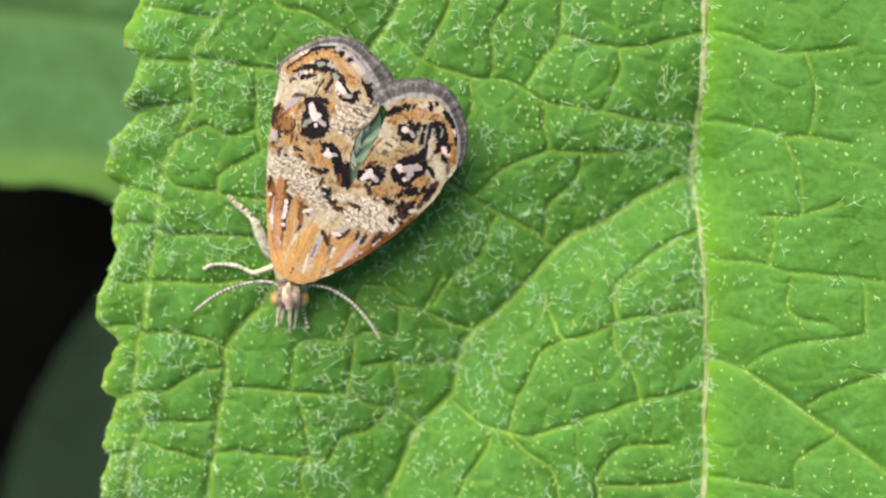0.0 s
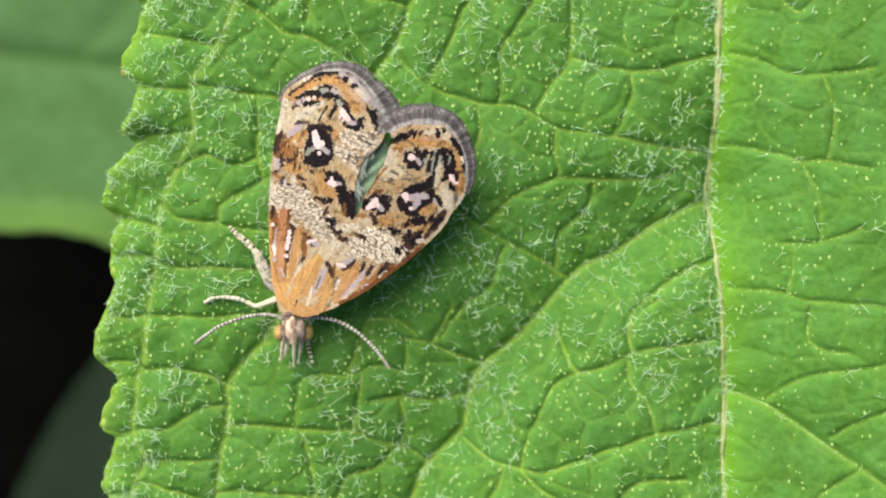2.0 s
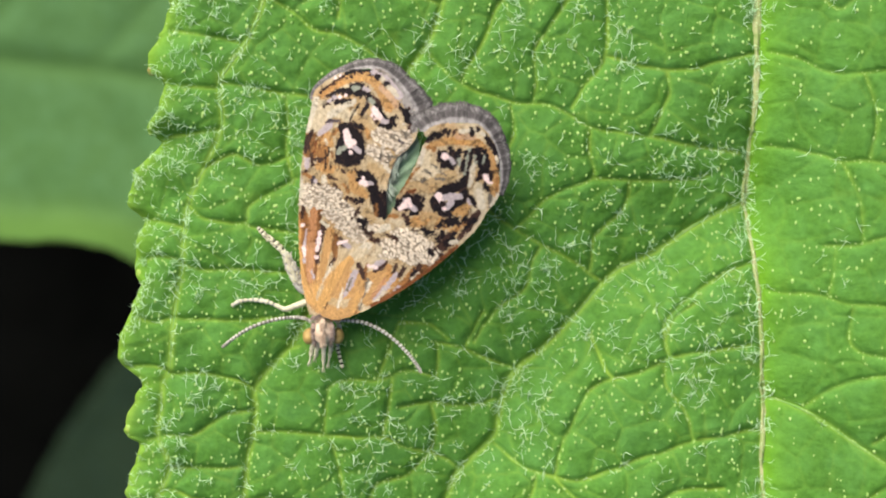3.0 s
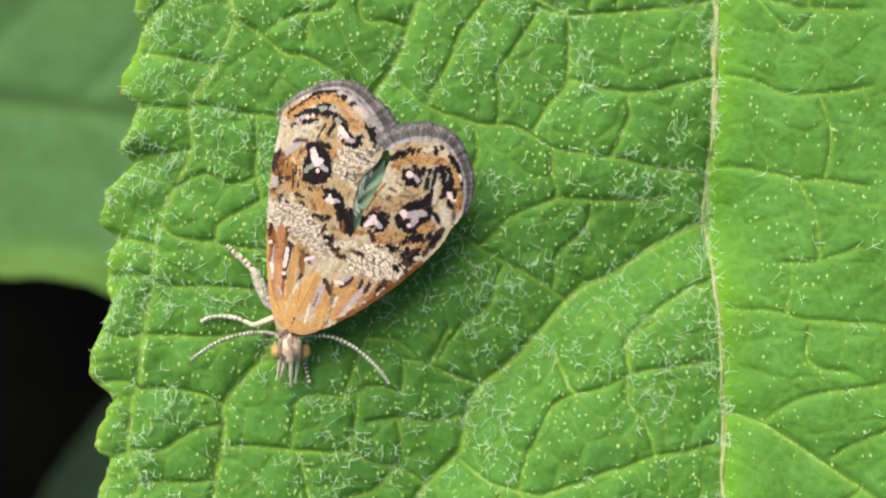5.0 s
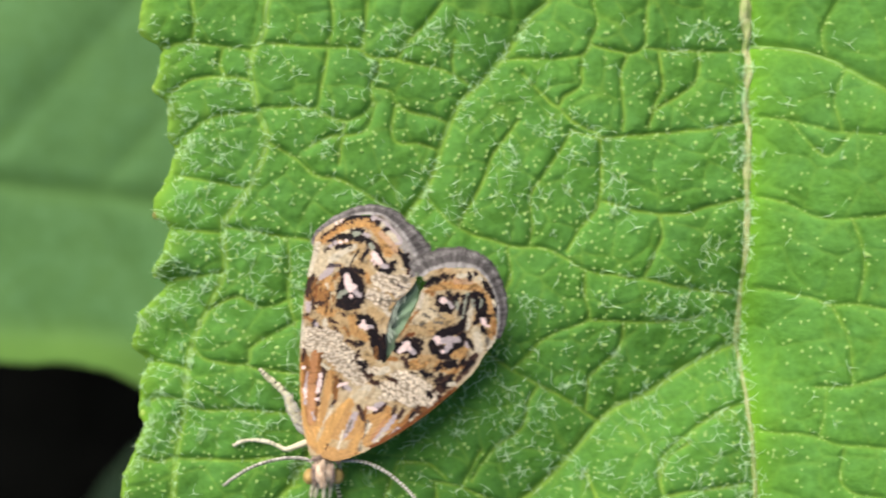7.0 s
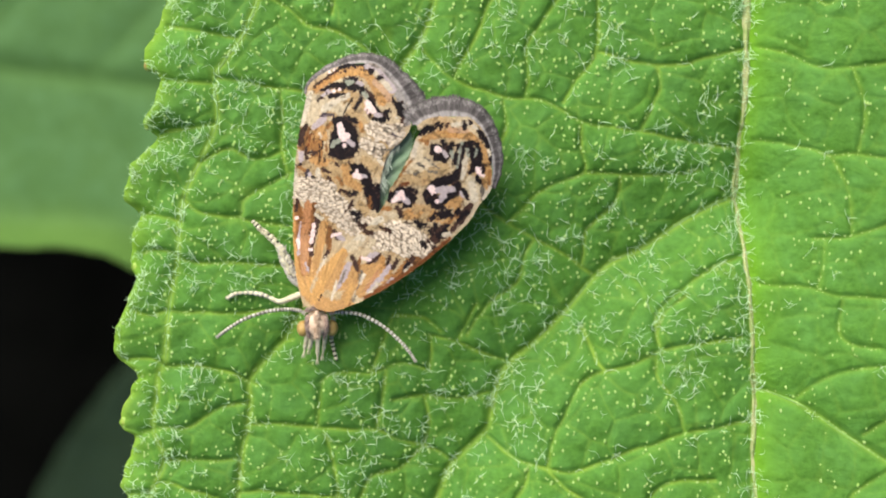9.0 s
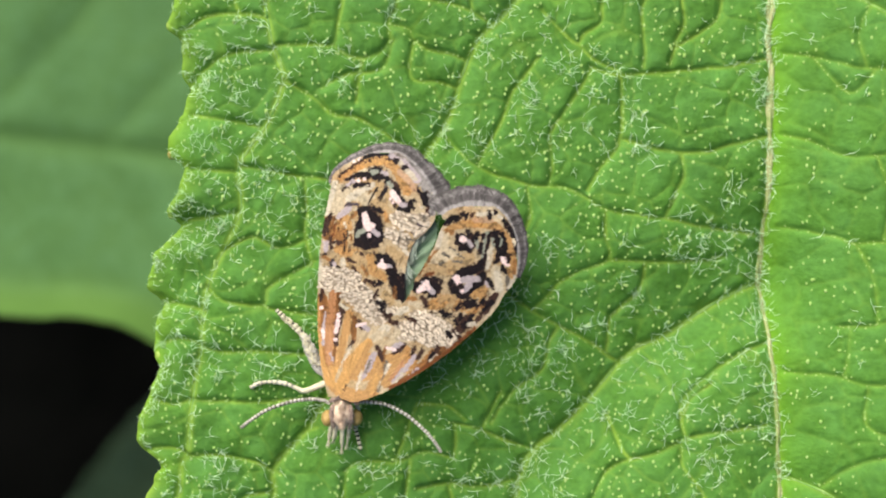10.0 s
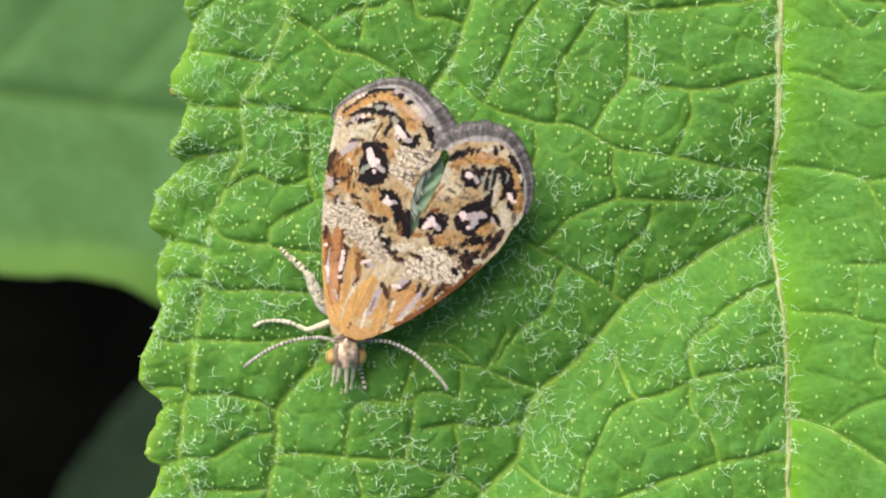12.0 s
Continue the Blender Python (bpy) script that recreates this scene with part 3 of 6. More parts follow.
def build_leaf():
    leaf = tagged(new("leaf"), "large green toothed leaf with quilted veins and white hairs", "leaf")
    ys = np.concatenate([np.linspace(BASE_Y - 0.05, 8.6, 40, endpoint=False), np.arange(8.6, -9.6, -0.045), np.linspace(-9.6, TIP_Y + 0.1, 55)])
    c_left = np.linspace(0, 1, 300) ** 1.0
    c_right = np.concatenate([np.linspace(0, 0.33, 90), np.linspace(0.33, 1, 45)[1:]])
    a, b, m = margin_left(ys), margin_right(ys), midrib_x(ys)
    x = np.hstack([a[:, None] + c_left[None] * (m - a)[:, None], (m[:, None] + c_right[None] * (b - m)[:, None])[:, 1:]])
    y = np.repeat(ys[:, None], x.shape[1], 1)
    z, vein = leaf_surface(x, y)
    rows, cols = x.shape
    top = np.stack([x, y, z], -1).reshape(-1, 3)
    i = np.arange(rows * cols).reshape(rows, cols)
    quads = np.stack([i[:-1, :-1], i[1:, :-1], i[1:, 1:], i[:-1, 1:]], -1).reshape(-1, 4)
    # The lower face, coarser, and the rim that joins the two.
    ri, ci = np.unique(np.r_[np.arange(0, rows, 4), rows - 1]), np.unique(np.r_[np.arange(0, cols, 4), cols - 1])
    low = np.stack([x[np.ix_(ri, ci)], y[np.ix_(ri, ci)], z[np.ix_(ri, ci)] - 0.22], -1)
    low[:, 0, 2] += 0.10
    low[:, -1, 2] += 0.10
    n = len(top)
    j = n + np.arange(len(ri) * len(ci)).reshape(len(ri), len(ci))
    under = np.stack([j[:-1, :-1], j[:-1, 1:], j[1:, 1:], j[1:, :-1]], -1).reshape(-1, 4)
    rim = []
    for e_top, e_low in ((0, 0), (cols - 1, len(ci) - 1)):
        for k in range(len(ri) - 1):
            f = list(i[ri[k] : ri[k + 1] + 1, e_top]) + [j[k + 1, e_low], j[k, e_low]]
            rim.append(tuple(int(q) for q in (f if e_top == 0 else f[::-1])))
    faces = quads.tolist() + under.tolist() + [r[::-1] for r in rim]
    verts = np.vstack([top, low.reshape(-1, 3)])
    fields = {"vein": np.r_[vein.ravel(), np.full(low.size // 3, 0.2)], "rim": np.r_[lime_strip(x.ravel(), y.ravel()), np.zeros(low.size // 3)]}
    mesh_object("blade", verts, faces, LEAF, leaf, fields=fields)
    # Midrib and side veins stand a little out of their grooves.
    yy = np.concatenate([np.linspace(BASE_Y, 9, 20, endpoint=False), np.arange(9, -10, -0.12), np.linspace(-10, TIP_Y + 1, 30)])
    line = np.stack([midrib_x(yy), yy, 0 * yy], -1)
    line[:, 0] += 0.04 * (value_noise(yy, yy * 0, 0.7, 21) - 0.5)
    line[:, 2] = leaf_surface(line[:, 0], line[:, 1])[0] + 0.02
    fat = np.interp(yy, (TIP_Y, -10, 5, BASE_Y), (0.03, 0.064, 0.078, 0.3)) * (0.4 + 0.7 * value_noise(yy, yy * 0, 0.8, 22) + 0.6 * value_noise(yy, yy * 0, 0.2, 25))
    strands = []
    for k in range(4):
        one = line.copy()
        one[:, 0] += fat * 2.4 * (value_noise(yy, yy * 0 + 3 * k, 0.9, 61 + k) - 0.5)
        one[:, 2] += fat * 1.2 * (value_noise(yy, yy * 0 + 3 * k, 0.6, 71 + k) - 0.5)
        strands.append(tube(one, fat * (0.25 + 0.5 * value_noise(yy, yy * 0, 0.5, 81 + k)), 6))
    v, f = merge(strands)
    mesh_object("midrib", v, f, MIDRIB, leaf, "pale cream fibrous midrib")
    for p in SECONDARY:
        q = smooth_line(np.c_[p, np.zeros(len(p))], 3 * len(p))
        q[:, 0] += 0.03 * (value_noise(q[:, 0], q[:, 1], 0.5, 23) - 0.5)
        keep = (q[:, 0] > margin_left(q[:, 1]) + 0.2) & (q[:, 0] < margin_right(q[:, 1]) - 0.2)
        q = q[keep]
        if len(q) < 4:
            continue
        q[:, 2] = leaf_surface(q[:, 0], q[:, 1])[0] - 0.004
        s = np.linspace(0, 1, len(q))
        v, f = tube(q, (0.032 - 0.020 * s) * (0.5 + 1.0 * value_noise(q[:, 0], q[:, 1], 0.4, 24)), 6)
        mesh_object("side_vein", v, f, VEIN, leaf)
    stalk = smooth_line([(float(midrib_x(BASE_Y)), BASE_Y - 0.4, float(leaf_form(7.6, BASE_Y)) - 0.15), (7.7, 31, -6.0), (8.6, 36, -16.0), (10, 39, -30.0)], 24)
    v, f = tube(stalk, np.linspace(0.32, 0.6, 24), 10)
    mesh_object("leaf_stalk", v, f, VEIN, leaf, "green leaf stalk")
    # Hard tips of the teeth.
    m = np.array(MARGIN)
    for k in range(2, len(m) - 1):
        x0, y0 = m[k]
        if x0 < m[k + 1, 0] - 0.12 and x0 <= m[k - 1, 0] + 0.06 and -9 < y0 < 7:
            z0 = float(leaf_surface(x0 + 0.06, y0)[0])
            red = abs(y0 - 3.5) < 0.5
            v, f = ball((x0 + 0.10, y0 + 0.05, z0 - 0.05), (0.10, 0.13, 0.08), 6, 10)
            mesh_object("tooth_tip", v, f, TIP_RED if red else TIP, leaf, "reddish tooth tip" if red else "yellow tooth tip")
    return leaf


def build_leaf_hairs(leaf):
    """Fine white curled hairs in star-like tufts, thick along the margin and the veins."""
    rng = np.random.RandomState(11)
    n = 40000
    x, y = rng.uniform(-7, 13, n), rng.uniform(-9.2, 8.2, n)
    edge = x - margin_left(y)
    d = np.full(n, 2.5)
    for p in SECONDARY:
        d = np.minimum(d, distance(x, y, p))
    d = np.minimum(d, np.abs(x - midrib_x(y) + 0.12))
    dt = np.full(n, 2.5)
    for p in TERTIARY:
        dt = np.minimum(dt, distance(x, y, p))
    patch = value_noise(x, y, 1.3, 31) * 0.6 + value_noise(x, y, 0.5, 32) * 0.4
    chance = 0.75 * np.clip((patch - 0.50) / 0.22, 0, 1) + 0.05
    chance = chance * np.where(x > 7.7, 0.12, 1.0)
    chance += 2.4 * np.exp(-np.clip(edge, 0, None) / 1.1) * np.clip((patch - 0.25) / 0.3, 0, 1)
    chance += 1.1 * np.exp(-np.clip(edge, 0, None) / 0.12) + 1.2 * np.exp(-((x - 1.6) ** 2 + (y + 1.2) ** 2) / 2.4) * np.clip((patch - 0.3) / 0.25, 0, 1)
    chance += 0.9 * np.exp(-((d / 0.08) ** 2)) * (x < 7.75) + 0.10 * np.exp(-((dt / 0.12) ** 2))
    chance += 2.6 * np.exp(-(((x - midrib_x(y)) / 0.11) ** 2))
    keep = (rng.rand(n) < chance * 0.25) & (edge > 0.03)
    x, y = x[keep], y[keep]
    starts, ways, lengths = [], [], []
    for px, py, short in zip(x, y, 1.0 - 0.35 * np.exp(-np.clip(x - margin_left(y), 0, None) / 1.5)):
        rays = rng.choice((1, 2, 3, 4, 5), p=(0.30, 0.26, 0.22, 0.15, 0.07))
        a0 = rng.uniform(0, 2 * np.pi)
        for r in range(rays):
            starts.append((px, py))
            ways.append(a0 + r * 2 * np.pi / rays + rng.uniform(-0.6, 0.6))
            lengths.append(rng.uniform(0.08, 0.26) * short)
    s, w, length = np.array(starts), np.array(ways), np.array(lengths)
    k = 8
    t = np.linspace(0, 1, k)
    bend = rng.normal(0, 0.6, len(s))
    wave, beat = rng.normal(0, 0.4, len(s)), rng.uniform(0, 6.3, len(s))
    ang = w[:, None] + bend[:, None] * t[None] + wave[:, None] * np.sin(3.4 * t[None] + beat[:, None])
    step = length[:, None] / (k - 1)
    px = s[:, :1] + np.cumsum(np.cos(ang) * step, 1) - np.cos(ang[:, :1]) * step
    py = s[:, 1:] + np.cumsum(np.sin(ang) * step, 1) - np.sin(ang[:, :1]) * step
    pz = leaf_surface(px, py)[0] + 0.015 + rng.uniform(0.02, 0.13, len(s))[:, None] * np.sin(t * np.pi * 0.75)[None]
    px = np.maximum(px, margin_left(py) - 0.06)
    line = np.stack([px, py, pz], -1)
    r = (rng.uniform(0.0055, 0.0105, len(s))[:, None] * (1 - 0.7 * t)[None])[..., None]
    side = np.stack([-np.sin(ang), np.cos(ang), 0 * ang], -1)
    up = np.array((0, 0, 1.0))
    ring = np.stack([line + r * side, line - 0.5 * r * side + 0.87 * r * up, line - 0.5 * r * side - 0.87 * r * up], 2)
    verts = ring.reshape(-1, 3)
    base = (np.arange(len(s)) * k * 3)[:, None, None]
    i = (np.arange(k - 1) * 3)[None, :, None]
    j = np.arange(3)[None, None]
    f = np.stack([base + i + j, base + i + (j + 1) % 3, base + i + 3 + (j + 1) % 3, base + i + 3 + j], -1).reshape(-1, 4)
    ob = mesh_object("leaf_down", verts, f, HAIR, leaf, "fine white woolly hairs")
    tagged(ob, kind="stuff")


def build_leaf_glands(leaf):
    """Tiny yellow resin dots scattered over the blade."""
    rng = np.random.RandomState(17)
    n = 10500
    x, y = rng.uniform(-7, 13, n), rng.uniform(-9.2, 8.2, n)
    dt = np.full(n, 2.5)
    for p in TERTIARY:
        dt = np.minimum(dt, distance(x, y, p))
    keep = rng.rand(n) < (0.30 + 0.35 * value_noise(x, y, 0.9, 41) + 0.20 * np.exp(-((dt / 0.09) ** 2))) * np.where(x > 7.7, 0.35, 1.0)
    along = []
    for p in TERTIARY + SECONDARY:
        size = np.linalg.norm(np.diff(p[:, :2], axis=0), axis=1).sum()
        q = smooth_line(p[:, :2], max(4, int(size / 0.085)))
        along.append(q[rng.rand(len(q)) < 0.55])
    along = np.vstack(along) + rng.normal(0, 0.022, (len(np.vstack(along)), 2))
    x, y = np.r_[x[keep], along[:, 0]], np.r_[y[keep], along[:, 1]]
    small = np.r_[np.ones(keep.sum()), np.full(len(along), 0.72)]
    keep = (x > margin_left(y) + 0.05) & (np.abs(x - midrib_x(y)) > 0.18) & (np.abs(y) < 9.2)
    x, y, small = x[keep], y[keep], small[keep]
    z = leaf_surface(x, y)[0]
    unit, f = ball((0, 0, 0), (1, 1, 1), 4, 6)
    r = rng.uniform(0.021, 0.040, len(x)) * np.where(rng.rand(len(x)) > 0.93, 1.3, 1.0) * small
    verts = (unit[None] * np.stack([r * 0.9, r * rng.uniform(0.95, 1.5, len(x)), r * 0.5], -1)[:, None] + np.stack([x, y, z + r * 0.02], -1)[:, None]).reshape(-1, 3)
    faces = [tuple(q + k * len(unit) for q in one) for k in range(len(x)) for one in f]
    tagged(mesh_object("resin_speckle", verts, faces, GLAND, leaf, "tiny yellow resin dots"), kind="stuff")


# ---- leaves below, out of focus ----


def build_lower_leaf(label, length, width, at_pose, mat, seed, curl=0.0, detail=1.0, upper=1.0, bulge=0.0):
    """A leaf along +x with its tip at +x: blade, midrib and side veins."""
    rng = np.random.RandomState(seed)
    leaf = tagged(new("leaf"), label, "leaf")
    leaf.matrix_basis = at_pose
    rows, cols = int(150 * detail), int(36 * detail) * 2 + 1
    s = np.linspace(0.002, 0.998, rows)
    half = width / 2 * (np.sin(np.pi * s**0.8) ** 0.75)
    t = np.linspace(-1, 1, cols)
    teeth = 1 + 0.012 * ((s * length / 2.2) % 1.0 - 0.5)
    x = np.repeat((s * length)[:, None], cols, 1)
    y = (half * teeth)[:, None] * np.where(t > 0, t * upper, t)[None]
    y = y - 0.75 * np.clip((x - 18.2) / 2.6, 0, 1.3) ** 2 * np.clip(-t, 0, 1)[None] * bulge
    slope, pitch = 0.75, width * 0.36
    d = np.full(x.shape, 5.0)
    for k in np.arange(-1, length / pitch + 1):
        d = np.minimum(d, np.abs(x - slope * np.abs(y) - k * pitch) * 0.8)
    rib = np.abs(y)
    q = np.minimum(d, rib)
    e = np.abs(t)[None] * np.ones(x.shape)
    z = 0.16 * np.tanh(q / 0.9) - 0.10 * np.exp(-((rib / 0.3) ** 2)) + 0.25 * (value_noise(x + 50, y + 50, 2.5, seed) - 0.5)
    z = z + 0.05 * rib + curl * np.clip((e - 0.80) / 0.2, 0, 1) ** 1.5 - 0.004 * (x - length / 2) ** 2 * 0.3
    vein = np.maximum(0.75 * np.exp(-((rib / 0.42) ** 2)), 0.35 * np.exp(-((d / 0.22) ** 2)))
    vein = vein * np.clip((1 - e) / 0.2, 0, 1)
    top = np.stack([x, y, z], -1).reshape(-1, 3)
    i = np.arange(rows * cols).reshape(rows, cols)
    quads = np.stack([i[:-1, :-1], i[1:, :-1], i[1:, 1:], i[:-1, 1:]], -1).reshape(-1, 4)
    n = rows * cols
    ring = np.r_[i[:, 0], i[-1, 1:], i[-2::-1, -1], i[0, -2:0:-1]]
    rim = np.stack([ring, np.roll(ring, -1), np.roll(ring, -1) + n, ring + n], -1)
    faces = quads.tolist() + (quads[:, ::-1] + n).tolist() + rim[:, ::-1].tolist()
    mesh_object("blade", np.vstack([top, top - (0, 0, 0.25)]), faces, mat, leaf, fields={"vein": np.r_[vein.ravel(), vein.ravel()], "rim": np.tile(np.clip((e - 0.70) / 0.2, 0, 1).ravel() * min(1.0, curl), 2)})
    line = np.stack([np.linspace(-8, length * 0.97, 60), np.zeros(60), np.zeros(60)], -1)
    line[:, 2] = -0.30 - 0.0012 * (line[:, 0] - length / 2) ** 2 - 0.02 * np.clip(-line[:, 0], 0, None) ** 1.6
    v, f = tube(line, np.linspace(0.45, 0.12, 60), 8)
    mesh_object("midrib", v, f, mat, leaf, fields={"vein": np.full(len(v), 0.8)})
    return leaf


def build_ground():
    n = 40
    r = np.concatenate([np.linspace(0, 200, n), np.geomspace(260, 400000, 14)])
    a = np.linspace(0, 2 * np.pi, 49)[:-1]
    v = [(0, 0, -75.0)] + [(p * np.cos(q), p * np.sin(q), -75 + (4 * (value_noise(p * np.cos(q) + 999, p * np.sin(q) + 999, 14, 3) - 0.5) if p < 400 else 0)) for p in r[1:] for q in a]
    f = [(0, 1 + j, 1 + (j + 1) % 48) for j in range(48)]
    f += [(1 + i * 48 + j, 1 + (i + 1) * 48 + j, 1 + (i + 1) * 48 + (j + 1) % 48, 1 + i * 48 + (j + 1) % 48) for i in range(len(r) - 2) for j in range(48)]
    tagged(mesh_object("ground", v, f, SOIL), "bare soil under the plant, coloured near black to stand for deep shade", "ground", kind="structure")


big_leaf = build_leaf()
build_leaf_hairs(big_leaf)
build_leaf_glands(big_leaf)
build_lower_leaf("smooth green leaf lying lower, pale along its margin", 34.0, 12.8, pose(-30.5 * MM, 7.2 * MM, -21.5 * MM, 0, 0, -6.5), LEAF_BACK, 5, 0.9, 1.0, 1.7, 1.0)
build_lower_leaf("leaf deep below, its green darkened to stand for shade", 60.0, 26.0, pose(-24.9 * MM, -32.0 * MM, -58.0 * MM, 0, 0, 42), LEAF_DEEP, 9, 0.0)
# Unseen leaves, added only to block light from the ground and deep leaf.
for (x, y, z, turn), size in (((-64, -12, -19, 3), 45), ((-60, -34, -17, 12), 42), ((-66, 14, -26, -4), 46), ((-75, 38, -22, -15), 50), ((-20, -62, -17, 75), 46), ((5, -60, -24, 95), 44),
                              ((-50, -60, -26, 40), 48), ((-105, 5, -30, 5), 52), ((-100, -28, -28, 8), 50), ((-72, 62, -20, -30), 50), ((-32, 50, -27, -62), 40)):
    tagged(build_lower_leaf("unseen green toothed leaf, added lower down to shade the ground", float(size), size * 0.5, pose(x * MM, y * MM, z * MM, 4, 3, turn), LEAF_BACK, size + int(abs(x)), 0.2, 0.6), group="lower leaves of the plant")
build_ground()

# ---- the moth ----
CREAM, LIGHT, LIGHTTAN, TAN = (0.86, 0.71, 0.48), (0.92, 0.81, 0.62), (0.78, 0.60, 0.36), (0.70, 0.49, 0.25)
PEBBLE, PEBBLE_TOP = (0.62, 0.50, 0.37), (0.74, 0.63, 0.49)
ORANGE, GOLD, PINKOR = (0.74, 0.42, 0.16), (0.86, 0.49, 0.17), (0.70, 0.36, 0.17)
RUSTY, RUST, SEPIA = (0.50, 0.24, 0.08), (0.28, 0.10, 0.03), (0.33, 0.15, 0.05)
BLACK, BROWN, GREYVIOLET, GREY = (0.016, 0.010, 0.012), (0.085, 0.042, 0.03), (0.13, 0.10, 0.12), (0.26, 0.22, 0.17)
SILVER, LILAC, SAGE, PEACH, PALEGREY = (0.98, 0.76, 0.72), (0.52, 0.44, 0.45), (0.35, 0.37, 0.29), (0.80, 0.52, 0.32), (0.47, 0.43, 0.40)
AXIS_A, AXIS_B = np.array((-2.153, -1.990)), np.array((-0.275, 1.765))


def wing_height(x, y):
    """The wings lie like a low roof over the body, highest along the middle."""
    way = (AXIS_B - AXIS_A) / np.linalg.norm(AXIS_B - AXIS_A)
    px, py = x - AXIS_A[0], y - AXIS_A[1]
    across, along = px * way[1] - py * way[0], px * way[0] + py * way[1]
    return 0.84 - 0.058 * across**2 + 0.03 * np.clip(across, 0, 2) + 0.035 * np.clip(along, 0, 5) - 0.012 * np.clip(along - 2.5, 0, None) ** 2


def inside(x, y, outline):
    o = np.asarray(outline)
    r = np.zeros(np.shape(x), bool)
    for (ax, ay), (bx, by) in zip(o, np.roll(o, -1, 0)):
        r ^= ((ay > y) != (by > y)) & (x < (bx - ax) * (y - ay) / (by - ay + 1e-12) + ax)
    return r


def reach(x, y, pts, widths):
    """How far many places lie outside a stroke whose half width changes from point to point; negative inside."""
    out = np.full(x.shape, 9.0)
    if len(pts) == 1:
        pts, widths = np.vstack([pts, pts + 1e-4]), np.repeat(widths, 2)
    for a, b, u, v in zip(pts[:-1], pts[1:], widths[:-1], widths[1:]):
        far = max(u, v) + 0.12
        lo, hi = np.minimum(a, b) - far, np.maximum(a, b) + far
        k = np.nonzero((x > lo[0]) & (x < hi[0]) & (y > lo[1]) & (y < hi[1]))[0]
        d = b - a
        px, py = x[k] - a[0], y[k] - a[1]
        t = np.clip((px * d[0] + py * d[1]) / (d @ d + 1e-12), 0, 1)
        out[k] = np.minimum(out[k], np.hypot(px - t * d[0], py - t * d[1]) - (u + (v - u) * t))
    return out


class Paint:
    """The wing's pigment: strokes and spots laid over one another, with ragged borders."""

    def __init__(self):
        self.strokes = []

    def dab(self, colour, width, *pts, ragged=0.6):
        pts = np.array(pts, float)
        widths = np.broadcast_to(np.array(width, float), len(pts)).copy()
        if colour == BLACK and widths.max() > 0.03:
            self.strokes.append((pts, widths + 0.016, BROWN, ragged * 1.5))
        self.strokes.append((pts, widths, colour, ragged))

    def at(self, x, y, seed):
        rng = np.random.RandomState(seed)
        r, a = np.hypot(x - AXIS_A[0], y - AXIS_A[1]), np.arctan2(y - AXIS_A[1], x - AXIS_A[0])
        streak = value_noise(r * 0.3, a * 3.0, 0.03, seed + 3) * 0.6 + value_noise(r, a * 3.0, 0.045, seed + 4) * 0.4
        torn = value_noise(r * 0.35, a * 3.0, 0.022, seed) * 0.55 + value_noise(x, y, 0.030, seed + 1) * 0.45 - 0.5
        mix = value_noise(x, y, 0.4, seed + 2)[:, None]
        col = np.array(TAN) * (1 - mix) + np.array(CREAM) * mix
        bare, pebbled = np.ones(len(x), bool), np.zeros(len(x), bool)
        for pts, widths, colour, ragged in self.strokes:
            k = reach(x, y, pts, widths) + torn * ragged * 0.115 + rng.uniform(-1, 1, len(x)) * 0.006 < 0
            col[k], pebbled[k] = colour, colour == PEBBLE
            bare[k] = colour not in (SILVER, LILAC, SAGE)
        outer = bare & (r > 1.7) & ((col.sum(1) < 1.75) | (value_noise(x, y, 0.1, seed + 11) > 0.75))
        fleck = (rng.rand(len(x)) < 0.02 + 0.07 * (value_noise(x, y, 0.22, seed + 5) > 0.6)) & outer
        col[fleck] *= 0.45
        fine = value_noise(r * 0.5, a * 3.0, 0.035, seed + 7) * 0.6 + value_noise(x, y, 0.13, seed + 8) * 0.4
        col[(fine > 0.65) & outer] *= 0.55
        warm = np.clip((value_noise(x, y, 0.3, seed + 10) - 0.55) * 2.5, 0, 0.4)[:, None] * (outer & ~pebbled)[:, None]
        col = col * (1 - warm) + warm * col * np.array((1.0, 0.80, 0.60))
        hair = value_noise(r * 0.12, a * 3.0, 0.04, seed + 6)[:, None]
        base = np.clip((2.1 - r) / 0.5, 0, 1)[:, None] * bare[:, None]
        col = col * (1 - base) + base * (col * (0.84 + 0.46 * hair) + np.clip(hair - 0.80, 0, 1) * 0.8 * np.array(LIGHT))
        wear = np.where(bare, 0.70 + 0.58 * streak, 0.90 + 0.20 * streak)
        col = col * np.where(bare, 0.605, 0.84)[:, None] * (1 + rng.uniform(-0.13, 0.12, (len(x), 1)) * (1 - 0.6 * base)) * wear[:, None]
        return np.c_[np.clip(col, 0, 1), np.where(bare, 0.0, 0.08)], pebbled


